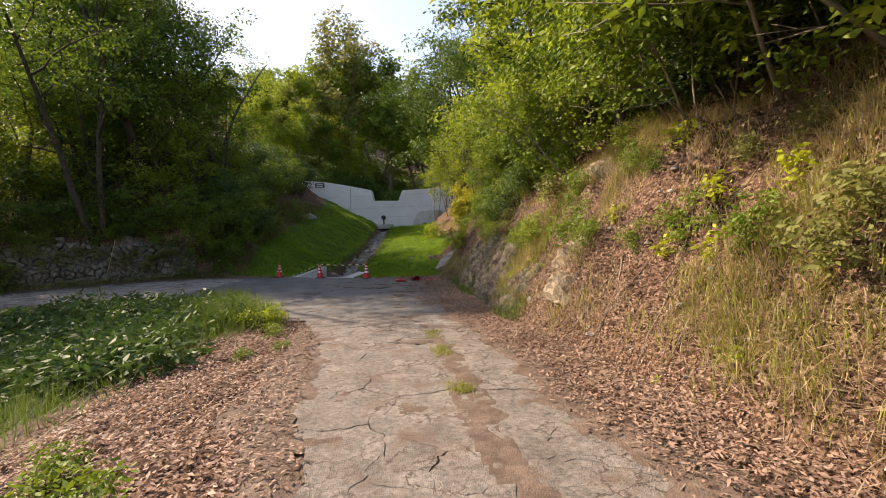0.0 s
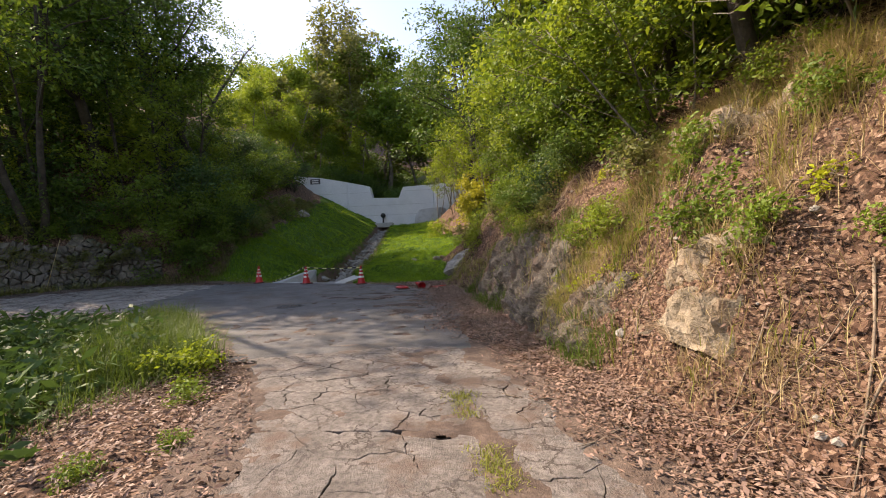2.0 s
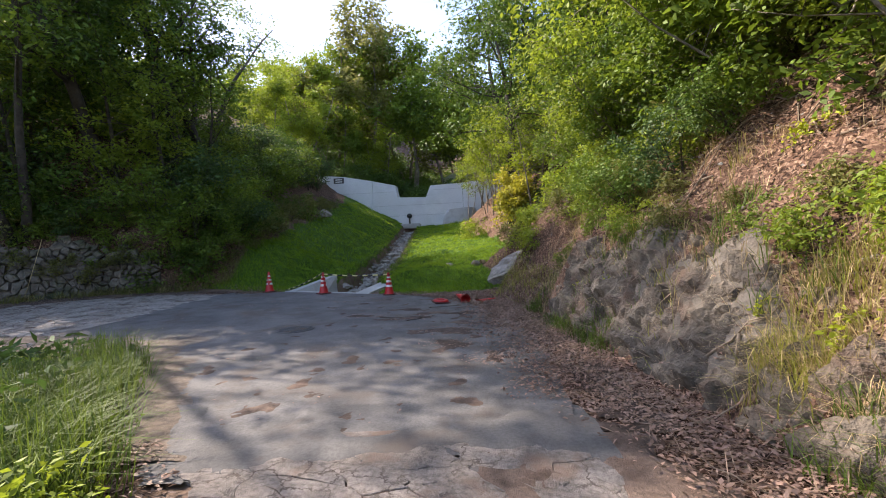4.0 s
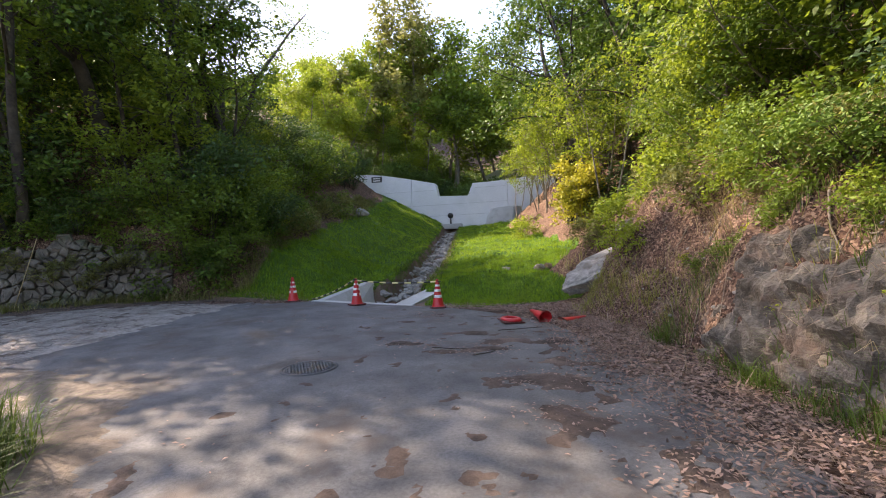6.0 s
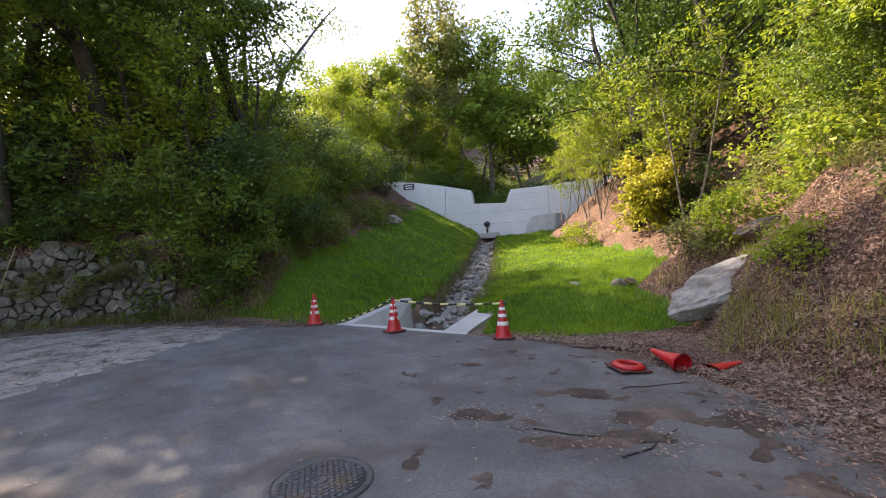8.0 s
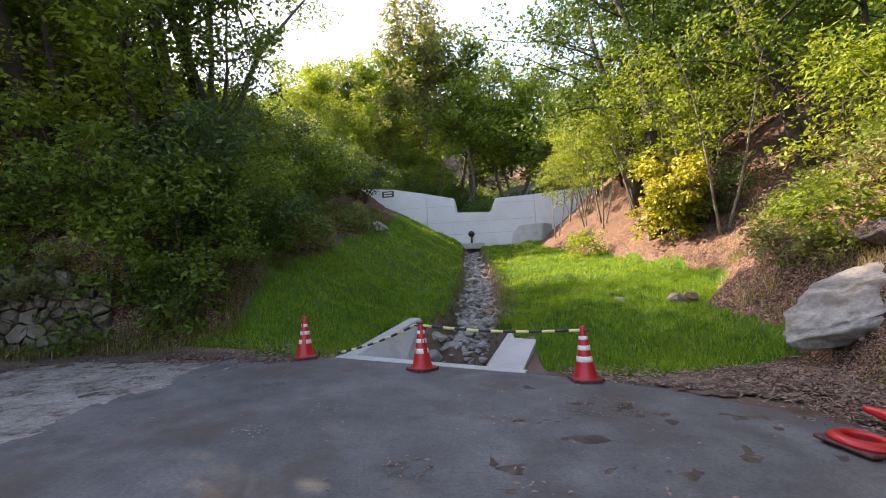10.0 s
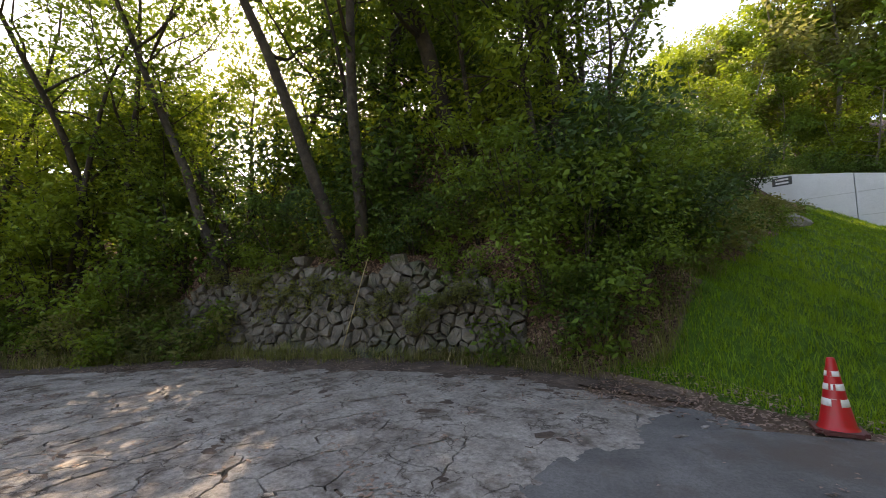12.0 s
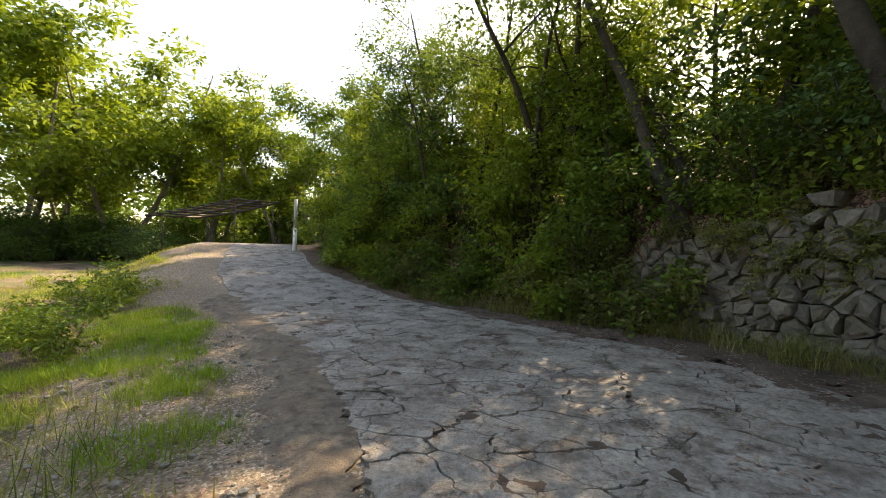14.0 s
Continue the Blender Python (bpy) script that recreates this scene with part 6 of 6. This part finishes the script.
def build_sticks():
    r = np.random.default_rng(106)
    for x0, y0, x1, y1 in [(-2.95, 14.95, -2.0, 14.8), (-1.65, 13.55, -0.7, 13.35), (-2.3, 14.5, -1.75, 15.1), (-2.0, 16.2, -1.2, 16.5)]:
        pts = []
        for k in range(7):
            px, py = x0 + (x1 - x0) * k / 6 + r.normal() * 0.02, y0 + (y1 - y0) * k / 6 + r.normal() * 0.02
            pts.append((px, py, float(paving(px, py)) + 0.037))
        t = Tubes(5)
        t.line(pts, 0.008, 0.004)
        tagged(new("fallen_branch", t.mesh("fallen_branch", BARK)), "dark thin branch lying on the asphalt", "branch", "branches on the road")
    for i in range(130):
        y = r.uniform(1.5, 18)
        x = float(along(y, RIGHT_FOOT)) + r.uniform(-0.5, 2.4)
        a = r.uniform(0, 2 * math.pi)
        n, length = 6, r.uniform(0.4, 1.3)
        pts, bend = [], r.normal() * 0.5
        for k in range(n):
            px, py = x + math.cos(a + bend * k / n) * length * k / n, y + math.sin(a + bend * k / n) * length * k / n
            pts.append((px, py, height_at(px, py) + 0.03 + 0.02 * (k % 2)))
        t = Tubes(5)
        t.line(pts, r.uniform(0.006, 0.014), 0.004)
        tagged(new("fallen_stick", t.mesh("fallen_stick", STICK)), "thin dead stick lying on the bank", "stick", "sticks on the bank")


def build_foot_grass():
    r = np.random.default_rng(107)
    mask = lambda x, y: step(0.0, 0.25, beyond(x, y, BANK_FOOT)) * (1 - step(0.6, 0.85, beyond(x, y, BANK_FOOT))) * (y < 24)
    x, y = random_in(r, 9000, (-25, -8.8, 4, 24), mask)
    stuff("foot_grass", tufts(r, x, y, 20, 0.1, 0.32, 0.009, 0.9), LEAF_OLIVE, "rank dull green grass along the foot of the wall", "grass")
    k = r.uniform(size=len(x)) < 0.35
    stuff("foot_straw", tufts(r, x[k], y[k], 14, 0.1, 0.3, 0.007, 1.1), STRAW, "dead grass stalks along the foot of the wall", "grass")


def build_pebbles():
    r = np.random.default_rng(110)
    x1, y1 = random_in(r, 2600, (-16, -6, 7, 14), lambda x, y: (beyond(x, y, NEAR_EDGE) > 0.05) * (1 - step(1.5, 3.5, beyond(x, y, NEAR_EDGE))))
    x2, y2 = random_in(r, 500, (-0.5, 5, 2, 20), lambda x, y: step(-0.5, 0.2, x - along(y, RIGHT_FOOT)))
    x3, y3 = random_in(r, 900, (0.4, 5, 2, 18), lambda x, y: step(-0.3, 0.3, x - along(y, RIGHT_FOOT)) * np.clip(0.2 + fbm(x, y, 0.7, 3, 31), 0, 1))
    p = on_ground(np.concatenate([x1, x2, x3]), np.concatenate([y1, y2, y3]))
    kinds = [np.array([v.co for v in stone_mesh(r, 1.0, RUBBLE, "pebble").vertices]) for _ in range(6)]
    faces = [tuple(q.vertices) for q in stone_mesh(r, 1.0, RUBBLE, "pebble").polygons]
    v, f = [], []
    for i, q in enumerate(p):
        k = len(v)
        s = 0.008 + 0.036 * r.uniform() ** 2.5 + (0.03 * r.uniform() ** 2 if i >= len(x1) + len(x2) else 0)
        v += list(kinds[i % 6] * s + q + np.array([0, 0, s * 0.3]))
        f += [tuple(k + w for w in face) for face in faces]
    tagged(new("pebbles", raw_mesh("pebbles", v, f, RUBBLE)), "loose pebbles on the gravel verge and bank", "pebbles", kind="stuff")


def build_crag_grass():
    """Tufts rooted in the rock's clefts and along its foot."""
    r = np.random.default_rng(113)
    y = r.uniform(7.4, 15.5, 260)
    x = along(y, RIGHT_FOOT) + np.where(r.uniform(size=260) < 0.6, r.normal(size=260) * 0.1 + 0.02, r.uniform(0.1, 1.3, 260))
    k = fbm(x, y, 1.1, 3, 41) > -0.05
    stuff("crag_grass", tufts(r, x[k], y[k], 22, 0.07, 0.3, 0.008, 1.0), GRASS_DULL, "green grass tufts in the clefts and at the foot of the rock", "grass")


build_crag_grass()
build_pebbles()
build_foot_grass()
build_lawn()
build_dry_grass()
build_verge()
build_joint_grass()
build_litter()
build_sticks()



def cover(name, box, cell, field, material, label, category, gain=0.03):
    """Thin layer over the paving: it shows where the field is above nought and dips under the paving elsewhere."""
    xs, ys = np.arange(box[0], box[1], cell), np.arange(box[2], box[3], cell)
    x, y = np.meshgrid(xs, ys)
    x, y = x + cell * 0.35 * lattice(x * 9, y * 9, 2), y + cell * 0.35 * lattice(x * 9, y * 9, 5)
    h = field(x, y)
    z = paving(x, y) + 0.037 + gain * np.clip(h, -1.0, 0.3) - 0.1 * np.clip(h - 1.0, 0, 0.6) + 0.003 * lattice(x * 14, y * 14, 3)
    n = len(xs)
    quads = (np.arange(len(ys) - 1)[:, None] * n + np.arange(n - 1)).ravel()
    flat = h.ravel()
    high = np.maximum.reduce([flat[quads], flat[quads + 1], flat[quads + n], flat[quads + n + 1]])
    low = np.minimum.reduce([flat[quads], flat[quads + 1], flat[quads + n], flat[quads + n + 1]])
    quads = quads[(high > -0.3) & (low < 1.6)]
    used = np.unique(np.concatenate([quads, quads + 1, quads + n, quads + n + 1]))
    index = np.full(len(flat), -1)
    index[used] = np.arange(len(used))
    verts = np.stack([x.ravel(), y.ravel(), z.ravel()], 1)[used]
    faces = index[np.stack([quads, quads + 1, quads + n + 1, quads + n], 1)]
    me = raw_mesh(name, verts.tolist(), faces.tolist(), material, True)
    return tagged(new(name, me), label, category, kind="structure")


def track_dirt(x, y):
    e = beyond(x, y, NEAR_EDGE)
    right = np.interp(y, [-4, 0, 2.5, 3.6, 4.9, 6.4, 7.3, 8.5, 9.4], [1.6, 1.5, 1.38, 1.05, 0.85, 0.6, 0.45, 0.0, -0.27])
    joint = np.interp(y, [-4, 0, 2.6, 3.6, 4.9, 6.3, 8.6], [0.82, 0.72, 0.44, 0.25, 0.11, -0.15, -0.8])
    mid = 0.25 - 4.2 * np.abs(x - joint - 0.07) - 0.7 * step(6, 7.5, y)
    layer = np.maximum.reduce([(e - 0.04) * 2.8, (x - right + 0.04) * 2.8, mid, -0.55 + 0 * x]) + 0.6 * fbm(x, y, 3.1, 5, 11)
    return np.where((np.abs(x - joint) < 0.2) & (y < 9.3), np.maximum(layer, -0.12), layer)


def asphalt_dirt(x, y):
    spots = [(-1.45, 13.4, 0.75, 0.4), (-1.3, 12.5, 0.45, 0.75), (-3.3, 15.2, 0.5, 0.2), (-2.2, 14.85, 0.7, 0.22), (-0.7, 11.6, 0.5, 0.9), (-1.2, 14.3, 0.6, 0.25), (-2.6, 16.0, 0.5, 0.2), (-1.6, 15.4, 0.8, 0.3), (-5.4, 16.6, 0.25, 0.16), (-3.8, 17.0, 0.3, 0.12), (-6.4, 17.7, 0.3, 0.15)]
    near = np.maximum.reduce([0.7 - 0.9 * np.hypot((x - a) / c, (y - b) / w) for a, b, c, w in spots])
    edge = (x - along(y, RIGHT_FOOT) + 0.6) * 1.2 - 0.1
    return np.maximum(np.maximum(near - 0.4, edge), -0.7) + 0.9 * fbm(x, y, 3.4, 5, 14)


def apron_dirt(x, y):
    s = beyond(x, y, BANK_FOOT)
    layer = np.maximum.reduce([(s + 0.3) * 1.3, -0.62 + 0 * x]) + 0.85 * fbm(x, y, 3.2, 5, 17)
    return np.minimum(layer, -8 * (beyond(x, y, NEAR_EDGE) + 0.1))


cover("road_dirt", (-2.6, 1.9, 0.6, 9.3), 0.035, track_dirt, DIRT_RED, "reddish soil washed over the old concrete track", "dirt")
cover("road_dirt", (-4.6, 0.6, 9.3, 18.9), 0.045, asphalt_dirt, DIRT, "brown soil and leaf crumbs washed over the asphalt", "dirt")
cover("road_dirt", (-20, -8.9, 9.0, 20.6), 0.06, apron_dirt, DIRT, "dark soil and leaf mould along the apron's edges", "dirt")
cover("road_dirt", (-9.6, -3.0, 8.9, 14.4), 0.04, lambda x, y: (beyond(x, y, NEAR_EDGE) + 0.04) * 2.6 + 0.6 * fbm(x, y, 2.4, 5, 19), DIRT_PALE, "pale gritty soil spread over the road's edge", "dirt")
cover("road_dirt", (-18.2, -9.6, 6.8, 14.6), 0.05, lambda x, y: (beyond(x, y, NEAR_EDGE) - 0.02) * 2.6 + 0.6 * fbm(x, y, 2.4, 5, 23), DIRT_PALE, "pale gritty soil spread over the lane's edge", "dirt")
cover("road_patch", (-9.9, -7.2, 13.75, 19.6), 0.045, lambda x, y: (x + 8.95) * 2.0 + 0.8 * fbm(x, y, 1.6, 5, 8), ASPHALT, "ragged edge of asphalt feathered over the concrete", "road")
cover("road_patch", (-4.2, 0.0, 8.0, 10.0), 0.035, lambda x, y: np.minimum((y - 9.0) * 2.0, -beyond(x, y, NEAR_EDGE) * 4) + 0.8 * fbm(x, y, 1.6, 5, 4), ASPHALT, "ragged edge of asphalt feathered over the concrete", "road")

# ---- plates of the old concrete ----
slabs(track, [(-0.9, -4), (-0.92, 0), (-0.94, 2.7), (-1.35, 3.8), (-1.6, 5.0), (-1.95, 6.5)], [(0.75, -4), (0.65, 0), (0.36, 2.6), (0.17, 3.6), (0.05, 4.9), (-0.2, 6.3)], 0.5, CONCRETE_OLD, 0.004, 1)
slabs(track, [(-1.95, 6.5), (-2.3, 7.4), (-3.0, 8.7), (-3.7, 9.3)], [(-0.2, 6.3), (-0.35, 7.3), (-0.8, 8.6), (-1.6, 9.4)], 0.34, CONCRETE_OLD, 0.0055, 4)
slabs(track, [(0.9, -4), (0.8, 0), (0.52, 2.6), (0.32, 3.6), (0.17, 4.9), (-0.1, 6.3)], [(1.6, -4), (1.5, 0), (1.38, 2.5), (1.05, 3.6), (0.85, 4.9), (0.6, 6.4)], 0.45, CONCRETE_OLD, 0.004, 2)
slabs(track, [(-0.1, 6.3), (-0.33, 7.3), (-0.78, 8.6), (-1.58, 9.4)], [(0.6, 6.4), (0.45, 7.3), (0.0, 8.5), (-0.27, 9.4)], 0.33, CONCRETE_OLD, 0.0055, 5)
slabs(apron, [(-8.78, 13.75), (-11.2, 13.95), (-12.5, 13.15), (-13.5, 12.4), (-15.0, 10.9), (-17.0, 8.4)], [(-8.5, 19.5), (-11.3, 19.3), (-13.2, 17.9), (-15.6, 16.2), (-18.0, 13.6), (-20.0, 10.9)], 0.44, CONCRETE_APRON, 0.009, 3)
